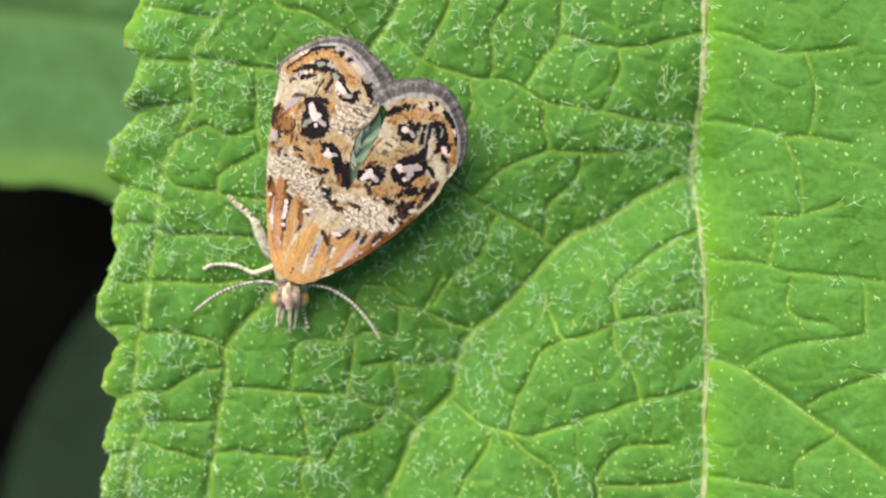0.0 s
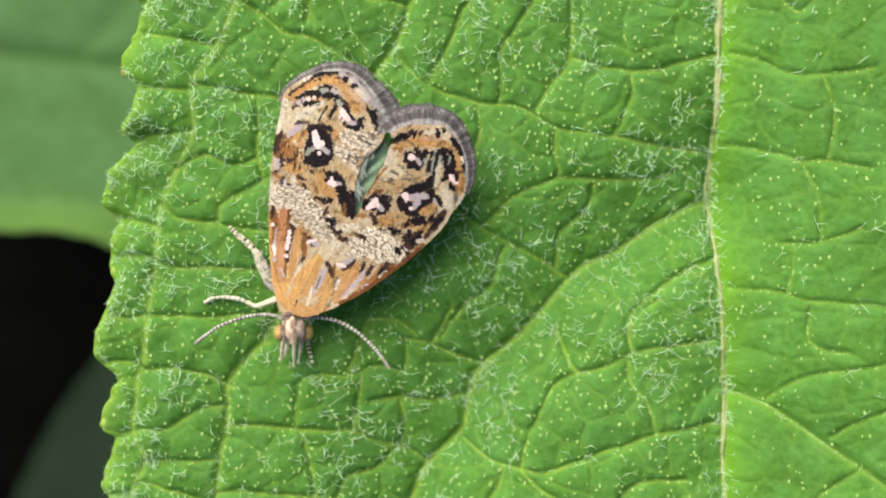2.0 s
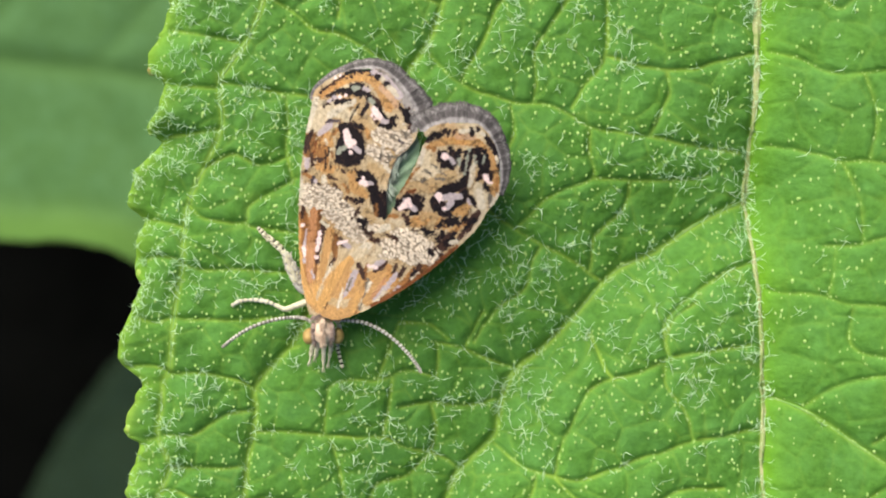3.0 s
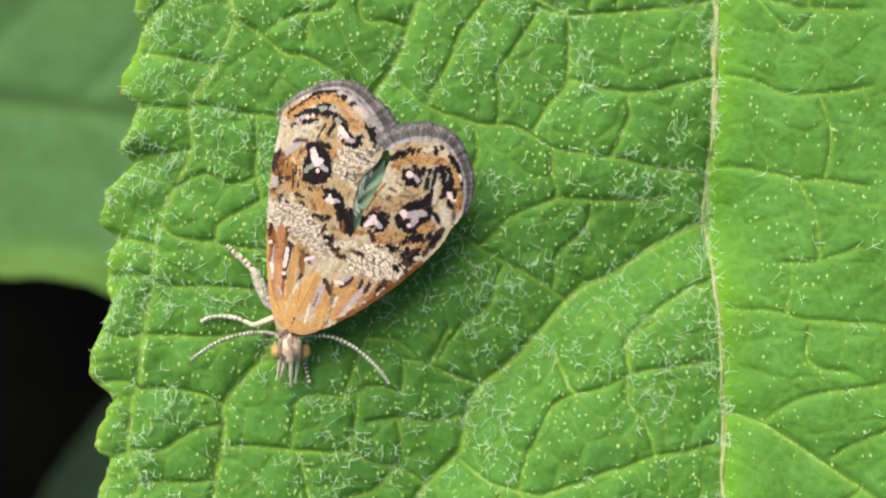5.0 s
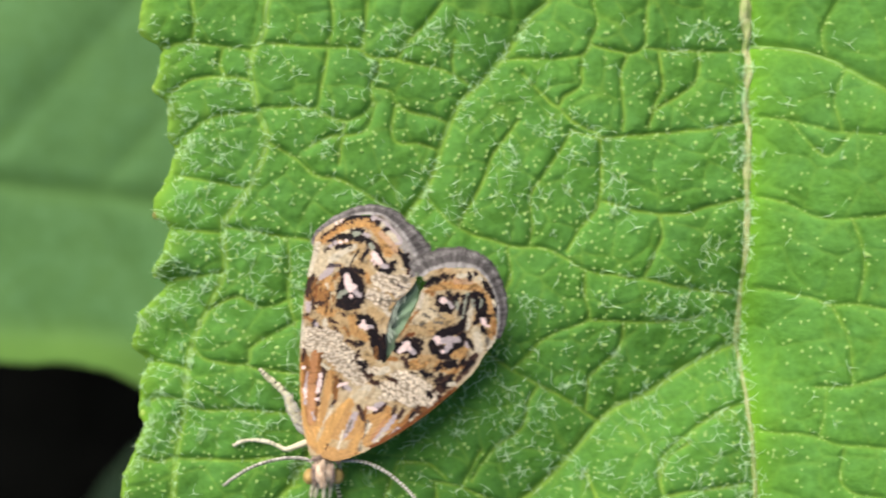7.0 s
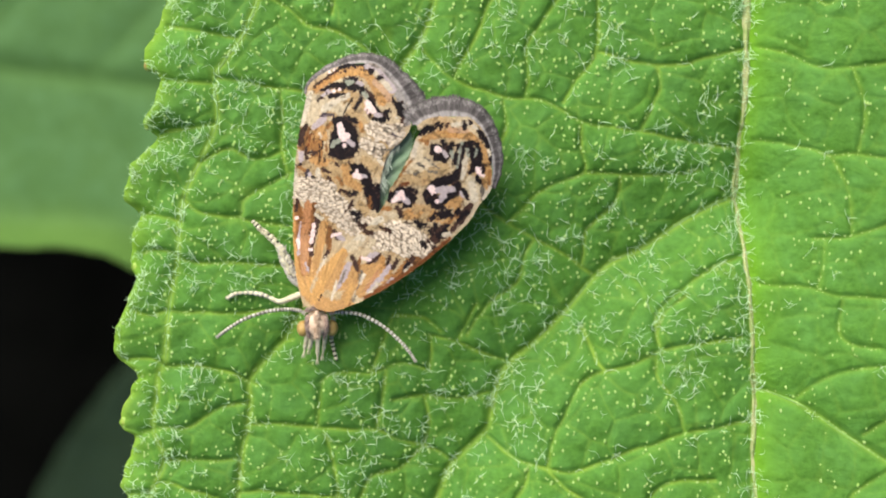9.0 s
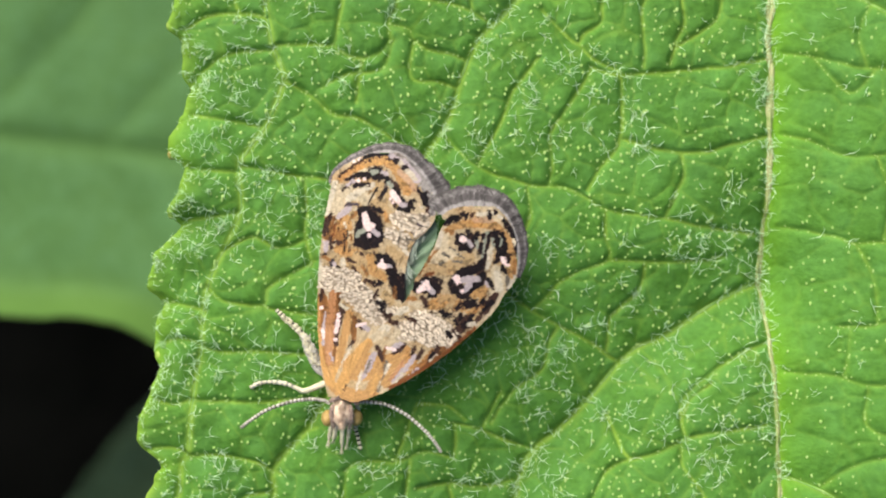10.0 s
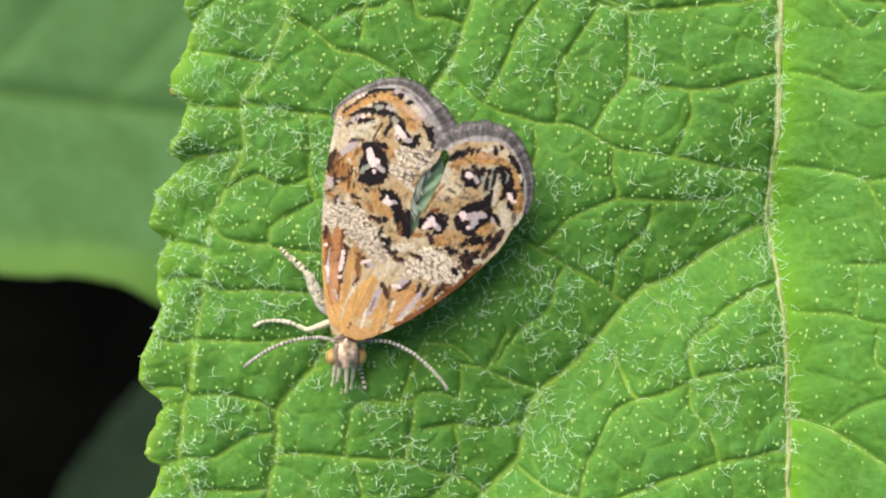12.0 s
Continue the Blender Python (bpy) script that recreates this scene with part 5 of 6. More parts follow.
def right_pattern():
    p = Paint()
    p.dab(ORANGE, (0.175, 0.175, 0.15), (-2.141, -1.83), (-1.792, -1.929), (-1.444, -1.879))
    p.dab(ORANGE, (0.324, 0.299, 0.225), (-1.792, -1.232), (-1.169, -1.231), (-0.672, -1.107))
    p.dab(SEPIA, (0.037, 0.037, 0.025), (-1.169, -0.796), (-1.244, -1.231), (-1.444, -1.855), ragged=0.3)
    p.dab(BROWN, 0.019, (-1.667, -0.883), (-1.891, -1.331), (-2.066, -1.755), ragged=0.3)
    p.dab(LIGHTTAN, (0.312, 0.349, 0.249), (0.074, 1.502), (0.447, 1.192), (0.199, 0.82))
    p.dab(CREAM, (0.15, 0.15, 0.162), (0.099, 1.626), (0.074, 1.316), (0.298, 1.254))
    p.dab(TAN, (0.125, 0.15, 0.15), (-0.174, 0.943), (0.199, 0.944), (0.696, 1.193))
    p.dab(LIGHT, (0.075, 0.062), (0.05, 1.75), (0.025, 1.477), ragged=0.5)
    p.dab(ORANGE, (0.075, 0.087, 0.1, 0.1, 0.087, 0.087, 0.075), (0.273, 1.85), (0.571, 1.95), (0.969, 1.963), (1.294, 1.903), (1.519, 1.681), (1.671, 1.309), (1.672, 0.961), ragged=0.4)
    p.dab(GOLD, (0.05, 0.062), (0.671, 1.95), (1.069, 1.939), ragged=0.4)
    p.dab(RUSTY, 0.05, (0.199, 1.8), (0.348, 1.75), ragged=0.7)
    p.dab(PEACH, 0.062, (0.82, 2.05), (1.194, 2.039), ragged=0.5)
    p.dab(BLACK, (0.037, 0.062, 0.062), (0.149, 1.949), (0.273, 2.036), (0.447, 2.098), ragged=0.9)
    p.dab(BLACK, (0.05, 0.025), (0.534, 2.123), (0.571, 2.198), ragged=0.8)
    p.dab(BLACK, (0.05, 0.025), (0.621, 2.123), (0.671, 2.198), ragged=0.8)
    p.dab(BROWN, (0.037, 0.025), (0.745, 2.136), (0.82, 2.199), ragged=0.8)
    p.dab(LIGHT, 0.05, (0.895, 2.174), (1.069, 2.175), (1.244, 2.177), ragged=0.5)
    p.dab(BLACK, (0.025, 0.044), (1.144, 2.226), (1.169, 2.101), ragged=0.7)
    p.dab(BLACK, 0.037, (1.294, 2.202), ragged=0.7)
    p.dab(LIGHT, (0.05, 0.037), (1.369, 2.128), (1.469, 2.054), ragged=0.5)
    p.dab(BLACK, (0.037, 0.056, 0.05), (1.469, 2.054), (1.594, 1.881), (1.695, 1.682), ragged=0.9)
    p.dab(BLACK, 0.05, (1.746, 1.509), (1.797, 1.211), ragged=0.9)
    p.dab(LIGHT, (0.031, 0.025), (1.695, 1.608), (1.721, 1.484), ragged=0.4)
    p.dab(LIGHT, 0.025, (1.797, 1.31), (1.772, 1.136), ragged=0.4)
    p.dab(RUSTY, 0.05, (1.722, 1.136), (1.698, 0.862), ragged=0.6)
    p.dab(BLACK, (0.137, 0.162, 0.1), (0.522, 1.602), (0.646, 1.553), (0.77, 1.528), ragged=0.6)
    p.dab(BLACK, (0.05, 0.062), (0.671, 1.776), (0.708, 1.727), ragged=0.7)
    p.dab(BLACK, (0.062, 0.05), (0.522, 1.428), (0.696, 1.379), ragged=0.7)
    p.dab(BLACK, (0.075, 0.05), (0.82, 1.628), (0.895, 1.727), ragged=0.6)
    p.dab(SILVER, 0.081, (0.559, 1.614), ragged=0.15)
    p.dab(LILAC, 0.05, (0.696, 1.565), (0.745, 1.478), ragged=0.2)
    p.dab(SAGE, 0.05, (0.87, 1.553), (0.895, 1.429), ragged=0.5)
    p.dab(SAGE, (0.062, 0.062, 0.05), (1.094, 1.728), (1.044, 1.48), (0.995, 1.194), ragged=0.4)
    p.dab(BLACK, (0.031, 0.037), (0.97, 1.529), (0.945, 1.33), ragged=0.4)
    p.dab(BLACK, (0.031, 0.027, 0.02), (1.169, 1.753), (1.119, 1.53), (1.057, 1.207), ragged=0.3)
    p.dab(BLACK, (0.037, 0.025), (1.019, 1.728), (0.994, 1.604), ragged=0.3)
    p.dab(SAGE, 0.05, (1.244, 1.679), (1.244, 1.506), ragged=0.4)
    p.dab(BLACK, (0.075, 0.087, 0.087, 0.062), (1.294, 1.754), (1.344, 1.556), (1.407, 1.357), (1.345, 1.158), ragged=0.6)
    p.dab(BLACK, (0.05, 0.062, 0.05), (1.419, 1.73), (1.495, 1.482), (1.495, 1.283), ragged=0.6)
    p.dab(SAGE, 0.025, (1.419, 1.606), (1.394, 1.457), ragged=0.4)
    p.dab(LIGHT, (0.062, 0.075, 0.062), (1.182, 1.406), (1.157, 1.195), (1.095, 0.983), ragged=0.4)
    p.dab(BLACK, (0.025, 0.031), (1.057, 1.256), (1.02, 0.958), ragged=0.3)
    p.dab(BLACK, 0.037, (1.27, 1.108), (1.37, 1.158), ragged=0.5)
    p.dab(CREAM, (0.112, 0.162, 0.162, 0.112), (1.296, 0.934), (1.346, 0.711), (1.322, 0.412), (1.248, 0.212), ragged=0.3)
    p.dab(LIGHT, (0.075, 0.087), (1.321, 0.86), (1.372, 0.511), ragged=0.4)
    p.dab(SILVER, (0.075, 0.062), (1.47, 1.159), (1.546, 1.06), ragged=0.3)
    p.dab(BLACK, 0.05, (1.446, 0.985), (1.522, 0.885), ragged=0.6)
    p.dab(BLACK, (0.037, 0.025), (1.596, 1.234), (1.571, 1.135), ragged=0.5)
    p.dab(GREY, 0.05, (1.547, 0.761), (1.574, 0.512), ragged=0.6)
    p.dab(LIGHT, (0.1, 0.062), (1.724, 0.712), (1.624, 0.537), ragged=0.4)
    p.dab(ORANGE, (0.062, 0.037), (1.597, 0.936), (1.648, 0.762), ragged=0.5)
    p.dab(BLACK, (0.037, 0.05, 0.037), (1.071, 0.784), (1.171, 0.635), (1.221, 0.536), ragged=0.6)
    p.dab(LILAC, 0.037, (1.046, 0.685), (1.121, 0.561), ragged=0.4)
    p.dab(BLACK, 0.037, (1.071, 0.461), (1.047, 0.336), ragged=0.5)
    p.dab(CREAM, (0.037, 0.05), (1.022, 0.386), (0.972, 0.212), ragged=0.4)
    p.dab(GREY, 0.037, (0.112, 1.105), (0.05, 1.043), ragged=0.7)
    p.dab(GREY, 0.025, (0.348, 1.13), (0.522, 1.106), ragged=0.7)
    p.dab(GREY, 0.025, (0.273, 1.428), (0.422, 1.353), ragged=0.7)
    p.dab(GREY, 0.025, (0.124, 1.303), (0.248, 1.229), ragged=0.7)
    p.dab(GREY, 0.025, (0.447, 1.279), (0.571, 1.205), ragged=0.7)
    p.dab(RUSTY, (0.025, 0.031, 0.037), (-0.025, 1.378), (-0.248, 1.08), (-0.497, 0.757), ragged=0.6)
    p.dab(RUST, 0.05, (-0.273, 0.807), (-0.099, 0.857), ragged=0.6)
    p.dab(BLACK, (0.125, 0.175, 0.137), (-0.447, 0.534), (-0.223, 0.608), (-0.05, 0.534), ragged=0.6)
    p.dab(BLACK, 0.037, (-0.099, 0.782), (0.075, 0.658), ragged=0.7)
    p.dab(BLACK, 0.05, (-0.174, 0.36), (-0.025, 0.385), ragged=0.7)
    p.dab(SILVER, (0.05, 0.081, 0.075), (-0.422, 0.459), (-0.323, 0.534), (-0.248, 0.633), ragged=0.15)
    p.dab(LILAC, (0.075, 0.05), (-0.174, 0.509), (-0.099, 0.435), ragged=0.2)
    p.dab(SILVER, 0.05, (-0.199, 0.534), ragged=0.15)
    p.dab(LILAC, 0.031, (-0.348, 0.658), ragged=0.3)
    p.dab(BLACK, (0.137, 0.112, 0.112, 0.087, 0.05), (0.373, 0.609), (0.497, 0.833), (0.721, 0.908), (0.92, 0.983), (0.995, 1.132), ragged=0.4)
    p.dab(BLACK, (0.137, 0.15, 0.15, 0.087), (0.423, 0.46), (0.647, 0.46), (0.846, 0.585), (0.996, 0.809), ragged=0.4)
    p.dab(BLACK, (0.062, 0.05), (0.547, 0.336), (0.722, 0.336), ragged=0.5)
    p.dab(SILVER, (0.081, 0.05), (0.422, 0.746), (0.472, 0.634), ragged=0.15)
    p.dab(LILAC, (0.075, 0.075, 0.062), (0.572, 0.709), (0.771, 0.734), (0.908, 0.734), ragged=0.2)
    p.dab(LILAC, (0.075, 0.056), (0.696, 0.609), (0.622, 0.485), ragged=0.2)
    p.dab(SILVER, 0.05, (0.547, 0.46), ragged=0.2)
    p.dab(BLACK, 0.044, (0.497, 0.584), ragged=0.2)
    p.dab(ORANGE, (0.125, 0.15, 0.125), (-0.112, 0.162), (0.261, 0.199), (0.572, 0.112), ragged=0.9)
    p.dab(TAN, (0.1, 0.075, 0.1), (0.075, 0.286), (0.348, 0.311), (0.199, 0.012), ragged=0.9)
    p.dab(ORANGE, (0.087, 0.062, 0.087), (0.822, 0.361), (1.046, 0.511), (0.972, 0.199), ragged=0.8)
    p.dab(BROWN, 0.05, (-0.348, 0.335), (-0.248, 0.161), ragged=1)
    p.dab(BROWN, 0.05, (-0.149, -0.012), (-0.05, -0.087), ragged=1)
    p.dab(BLACK, (0.05, 0.069, 0.05), (0.075, 0.012), (0.174, -0.087), (0.274, -0.062), ragged=1)
    p.dab(BLACK, 0.037, (0.423, 0.062), (0.498, 0.162), ragged=0.9)
    p.dab(BLACK, (0.075, 0.1, 0.075), (0.622, 0.162), (0.772, 0.212), (0.822, 0.062), ragged=0.9)
    p.dab(BLACK, 0.05, (0.398, -0.137), (0.448, -0.311), ragged=0.9)
    p.dab(PEBBLE, (0.2, 0.249, 0.274, 0.2), (-0.845, -0.41), (-0.398, -0.41), (0.075, -0.46), (0.349, -0.61))
    p.dab(PEBBLE, 0.15, (-0.485, -0.112), (-0.05, -0.211))
    p.dab(PEBBLE, (0.175, 0.075), (-0.174, -0.61), (0.262, -0.785), ragged=0.5)
    p.dab(CREAM, (0.175, 0.15, 0.125), (-1.442, -0.51), (-1.168, -0.41), (-0.944, -0.46), ragged=0.5)
    p.dab(LIGHT, (0.062, 0.087, 0.075), (-1.019, -0.012), (-0.845, 0.012), (-0.696, 0.062), ragged=0.5)
    p.dab(LIGHT, 0.075, (-1.342, -0.336), (-1.118, -0.36), ragged=0.5)
    p.dab(CREAM, (0.062, 0.075), (-0.596, 0.211), (-0.447, 0.161), ragged=0.7)
    p.dab(RUSTY, 0.05, (-0.646, 0.31), (-0.497, 0.286), ragged=0.8)
    p.dab(BROWN, (0.05, 0.062, 0.037), (-0.696, -0.137), (-0.547, -0.186), (-0.447, -0.261), ragged=0.9)
    p.dab(BROWN, (0.062, 0.05), (-1.069, -0.211), (-0.895, -0.261), ragged=0.9)
    p.dab(BLACK, (0.037, 0.05), (0.199, -0.461), (0.274, -0.535), ragged=0.9)
    p.dab(BROWN, 0.05, (0.349, -0.436), (0.474, -0.561), ragged=0.9)
    p.dab(BLACK, (0.05, 0.062, 0.05), (0.498, -0.062), (0.548, -0.262), (0.423, -0.411), ragged=0.9)
    p.dab(BROWN, (0.1, 0.162, 0.137, 0.075), (0.498, -0.386), (0.773, -0.137), (1.072, 0.137), (1.297, 0.362), ragged=1)
    p.dab(RUSTY, (0.05, 0.062), (0.797, -0.062), (0.997, 0.137), ragged=0.9)
    p.dab(BLACK, 0.062, (0.573, -0.311), (0.798, -0.087), ragged=0.9)
    p.dab(BLACK, 0.05, (0.997, 0.037), (1.197, 0.212), ragged=0.9)
    p.dab(BLACK, (0.037, 0.05), (0.897, 0.137), (1.047, 0.262), ragged=0.9)
    p.dab(ORANGE, 0.037, (0.672, -0.012), (0.797, 0.062), ragged=0.9)
    p.dab(TAN, (0.031, 0.037), (0.823, -0.137), (0.947, 0.062), ragged=0.8)
    p.dab(LIGHT, 0.05, (0.698, -0.287), (0.823, -0.262), ragged=0.4)
    p.dab(CREAM, 0.037, (0.474, -0.661), (0.349, -0.785), ragged=0.8)
    p.dab(SEPIA, (0.112, 0.112, 0.1), (0.075, -0.859), (-0.398, -1.295), (-0.896, -1.668), ragged=0.3)
    p.dab(BROWN, (0.062, 0.05), (0, -0.809), (-0.224, -1.083), ragged=0.8)
    p.dab(GOLD, (0.125, 0.137, 0.125, 0.1), (-1.567, -0.709), (-1.816, -1.045), (-2.041, -1.456), (-2.216, -1.755), ragged=0.2)
    p.dab(ORANGE, (0.062, 0.05, 0.05), (-1.492, -0.734), (-1.717, -1.107), (-1.916, -1.481), ragged=0.2)
    p.dab(BROWN, (0.05, 0.05, 0.031), (-1.343, -0.783), (-1.256, -0.982), (-1.244, -1.182), ragged=0.4)
    p.dab(LILAC, (0.062, 0.075, 0.044), (-1.418, -0.957), (-1.542, -1.231), (-1.667, -1.481), ragged=0.5)
    p.dab(GREY, 0.025, (-1.492, -1.082), (-1.605, -1.356), ragged=0.6)
    p.dab(LIGHT, (0.025, 0.031, 0.019), (-1.742, -1.481), (-1.792, -1.73), (-1.692, -1.331), ragged=0.5)
    p.dab(ORANGE, (0.075, 0.112, 0.1), (-1.293, -1.169), (-1.393, -1.48), (-1.543, -1.83), ragged=0.2)
    p.dab(GOLD, 0.05, (-1.368, -1.431), (-1.493, -1.792), ragged=0.2)
    p.dab(GREY, (0.031, 0.025, 0.025), (-1.144, -1.107), (-1.219, -1.481), (-1.344, -1.78), ragged=0.4)
    p.dab(LIGHT, (0.037, 0.031), (-1.095, -1.182), (-1.169, -1.381), ragged=0.5)
    p.dab(BROWN, (0.075, 0.075, 0.05), (-0.97, -0.883), (-0.845, -0.833), (-0.746, -0.734), ragged=0.5)
    p.dab(LILAC, (0.05, 0.062, 0.05), (-1.019, -0.833), (-0.92, -0.758), (-0.82, -0.709), ragged=0.4)
    p.dab(SILVER, (0.037, 0.031), (-1.119, -0.808), (-0.945, -0.858), ragged=0.3)
    p.dab(ORANGE, (0.075, 0.1, 0.1), (-0.672, -0.833), (-0.896, -1.182), (-1.17, -1.605), ragged=0.2)
    p.dab(PINKOR, (0.037, 0.05), (-0.771, -1.107), (-1.045, -1.506), ragged=0.2)
    p.dab(BROWN, 0.05, (-0.522, -0.808), (-0.572, -0.933), ragged=0.5)
    p.dab(LILAC, (0.05, 0.062, 0.062), (-0.498, -0.983), (-0.697, -1.232), (-0.971, -1.556), ragged=0.4)
    p.dab(BROWN, 0.05, (-0.348, -0.859), (-0.448, -1.033), ragged=0.5)
    p.dab(LIGHT, (0.025, 0.031), (-0.797, -1.381), (-0.996, -1.631), ragged=0.5)
    p.dab(RUSTY, 0.05, (-0.124, -0.859), (-0.349, -1.158), (-0.672, -1.457), ragged=0.3)
    p.dab(BLACK, (0.037, 0.05), (-0.1, -0.909), (-0.199, -1.158), ragged=0.5)
    p.dab(LILAC, 0.037, (-0.448, -1.282), (-0.722, -1.506), ragged=0.5)
    p.dab(RUST, (0.07, 0.085, 0.075, 0.06), (0.825, -0.412), (0.237, -0.912), (-0.4, -1.35), (-1.05, -1.712), ragged=0.6)
    p.dab(LIGHT, 0.019, (-0.025, -0.959), (-0.174, -1.083), ragged=0.8)
    return p


def build_forewing(moth, outline, termen, paint, seed, lift, word):
    """A membrane under shingled scales, with a fringe along the outer border."""
    edge = smooth_line(np.vstack([outline, outline[:1]]), 12 * len(outline))[:-1]
    lo, hi = edge.min(0), edge.max(0)
    root = np.array(outline[0]) if word == "left" else np.array(outline[-1])
    step = 0.07
    gx, gy = np.meshgrid(np.arange(lo[0] - step, hi[0] + step, step), np.arange(lo[1] - step, hi[1] + step, step))
    ok = inside(gx, gy, edge)
    idx = -np.ones(gx.shape, int)
    use = np.zeros(gx.shape, bool)
    cells_in = ok[:-1, :-1] & ok[1:, :-1] & ok[:-1, 1:] & ok[1:, 1:]
    for a in (0, 1):
        for b in (0, 1):
            use[a : gx.shape[0] - 1 + a, b : gx.shape[1] - 1 + b] |= cells_in
    idx[use] = np.arange(use.sum())
    v = np.stack([gx[use], gy[use], wing_height(gx[use], gy[use]) + lift - 0.012], -1)
    q = np.stack([idx[:-1, :-1], idx[:-1, 1:], idx[1:, 1:], idx[1:, :-1]], -1)[cells_in]
    n = len(v)
    wing = mesh_object("forewing", np.vstack([v, v - (0, 0, 0.03)]), q.tolist() + (q[:, ::-1] + n).tolist(), MEMBRANE, moth, "orange and cream forewing with black-ringed silver spots")
    # Scales in rows, each overlapping the next one outwards.
    rng = np.random.RandomState(seed)
    sp = 0.0175
    sx, sy = np.meshgrid(np.arange(lo[0], hi[0], sp), np.arange(lo[1], hi[1], sp * 0.9))
    sx, sy = (sx + rng.uniform(-0.4, 0.4, sx.shape) * sp).ravel(), (sy + rng.uniform(-0.4, 0.4, sy.shape) * sp).ravel()
    ok = inside(sx, sy, edge) | (distance(sx, sy, smooth_line(termen, 80)) < 0.05)
    sx, sy = sx[ok], sy[ok]
    out = np.stack([sx, sy], -1) - root
    a = np.arctan2(out[:, 1], out[:, 0]) + rng.normal(0, 0.24, len(sx))
    w, l = rng.uniform(0.011, 0.016, len(sx)), rng.uniform(0.036, 0.056, len(sx))
    near = np.clip(1.3 - np.hypot(out[:, 0], out[:, 1]) / 1.5, 0, 1)
    w, l = w * (1 - 0.35 * near), l * (1 + 0.9 * near)
    tint, pebbled = paint.at(sx, sy, seed)
    c, s = np.cos(a), np.sin(a)
    shape = [(-0.5, -0.55, 0.0), (0.28, -1.0, 0.75), (0.5, -0.45, 1.0), (0.5, 0.45, 1.0), (0.28, 1.0, 0.75), (-0.5, 0.55, 0.0)]
    rise = rng.uniform(0.004, 0.015, len(sx)) * (1 - 0.5 * near)
    verts = []
    for u, k, h in shape:
        x, y = sx + c * u * l - s * k * w, sy + s * u * l + c * k * w
        verts.append(np.stack([x, y, wing_height(x, y) + lift + h * rise + rng.uniform(0, 0.004, len(sx))], -1))
    verts = np.stack(verts, 1).reshape(-1, 3)
    faces = np.arange(len(sx) * 6).reshape(-1, 6)
    # Roots tinted darker: the shadow between overlapping scales, put into their colour.
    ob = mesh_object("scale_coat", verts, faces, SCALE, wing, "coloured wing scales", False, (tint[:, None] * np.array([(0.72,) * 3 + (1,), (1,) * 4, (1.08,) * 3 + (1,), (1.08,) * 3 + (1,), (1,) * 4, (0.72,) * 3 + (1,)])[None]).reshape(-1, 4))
    tagged(ob, kind="stuff")
    # Broad pale cover scales that lie loose over the cream bands.
    rows = []
    for n_row, rr in enumerate(np.arange(0.4, 6.5, 0.056)):
        aa = np.arange(0.2, 2.9, 0.074 / rr) + (n_row % 2) * 0.037 / rr
        rows.append(np.c_[np.full(len(aa), rr), aa])
    rr, aa = np.vstack(rows).T
    rr = rr + 0.10 * (value_noise(rr, aa * 2.5, 0.28, seed + 8) - 0.5) + rng.normal(0, 0.022, len(rr))
    aa = aa + rng.normal(0, 0.024, len(aa)) / rr
    bx, by = AXIS_A[0] + rr * np.cos(aa), AXIS_A[1] + rr * np.sin(aa)
    _, on = paint.at(bx, by, seed)
    on &= inside(bx, by, edge)
    bx, by, ba = bx[on], by[on], aa[on] + rng.normal(0, 0.28, on.sum()) + 1.1 * (value_noise(bx[on], by[on], 0.3, seed + 9) - 0.5)
    bt = np.c_[np.array(PEBBLE_TOP) * rng.uniform(0.82, 1.12, (on.sum(), 1)), np.zeros(on.sum())]
    k = on[on]
    bw, bl, br = rng.uniform(0.030, 0.058, k.sum()), rng.uniform(0.036, 0.054, k.sum()), rng.uniform(0.008, 0.024, k.sum())
    verts = []
    for u, q, h in shape:
        x, y = bx + np.cos(ba) * u * bl - np.sin(ba) * q * bw, by + np.sin(ba) * u * bl + np.cos(ba) * q * bw
        verts.append(np.stack([x, y, wing_height(x, y) + lift + 0.025 + h * br], -1))
    # Here too the shadow at each scale's root is in its tint.
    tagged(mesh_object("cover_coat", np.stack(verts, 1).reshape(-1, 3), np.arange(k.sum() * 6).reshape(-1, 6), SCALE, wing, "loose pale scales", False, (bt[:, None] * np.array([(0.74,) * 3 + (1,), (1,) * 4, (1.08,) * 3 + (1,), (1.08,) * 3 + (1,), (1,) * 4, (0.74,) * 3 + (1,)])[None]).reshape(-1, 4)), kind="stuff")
    # The fringe: long grey scales, pale at the root and near the tip, dark between.
    taper = ((0, 0.25, 0.5, 0.8, 1), (0.09, 0.19, 0.27, 0.47, 0.42)) if word == "left" else ((0, 0.25, 0.5, 0.8, 1), (0.48, 0.50, 0.42, 0.27, 0.13))
    build_fringe(wing, termen, taper, 2600, lift, seed, (0.30, 0.28, 0.27), (0.085, 0.076, 0.074), (0.22, 0.205, 0.20))
    return wing


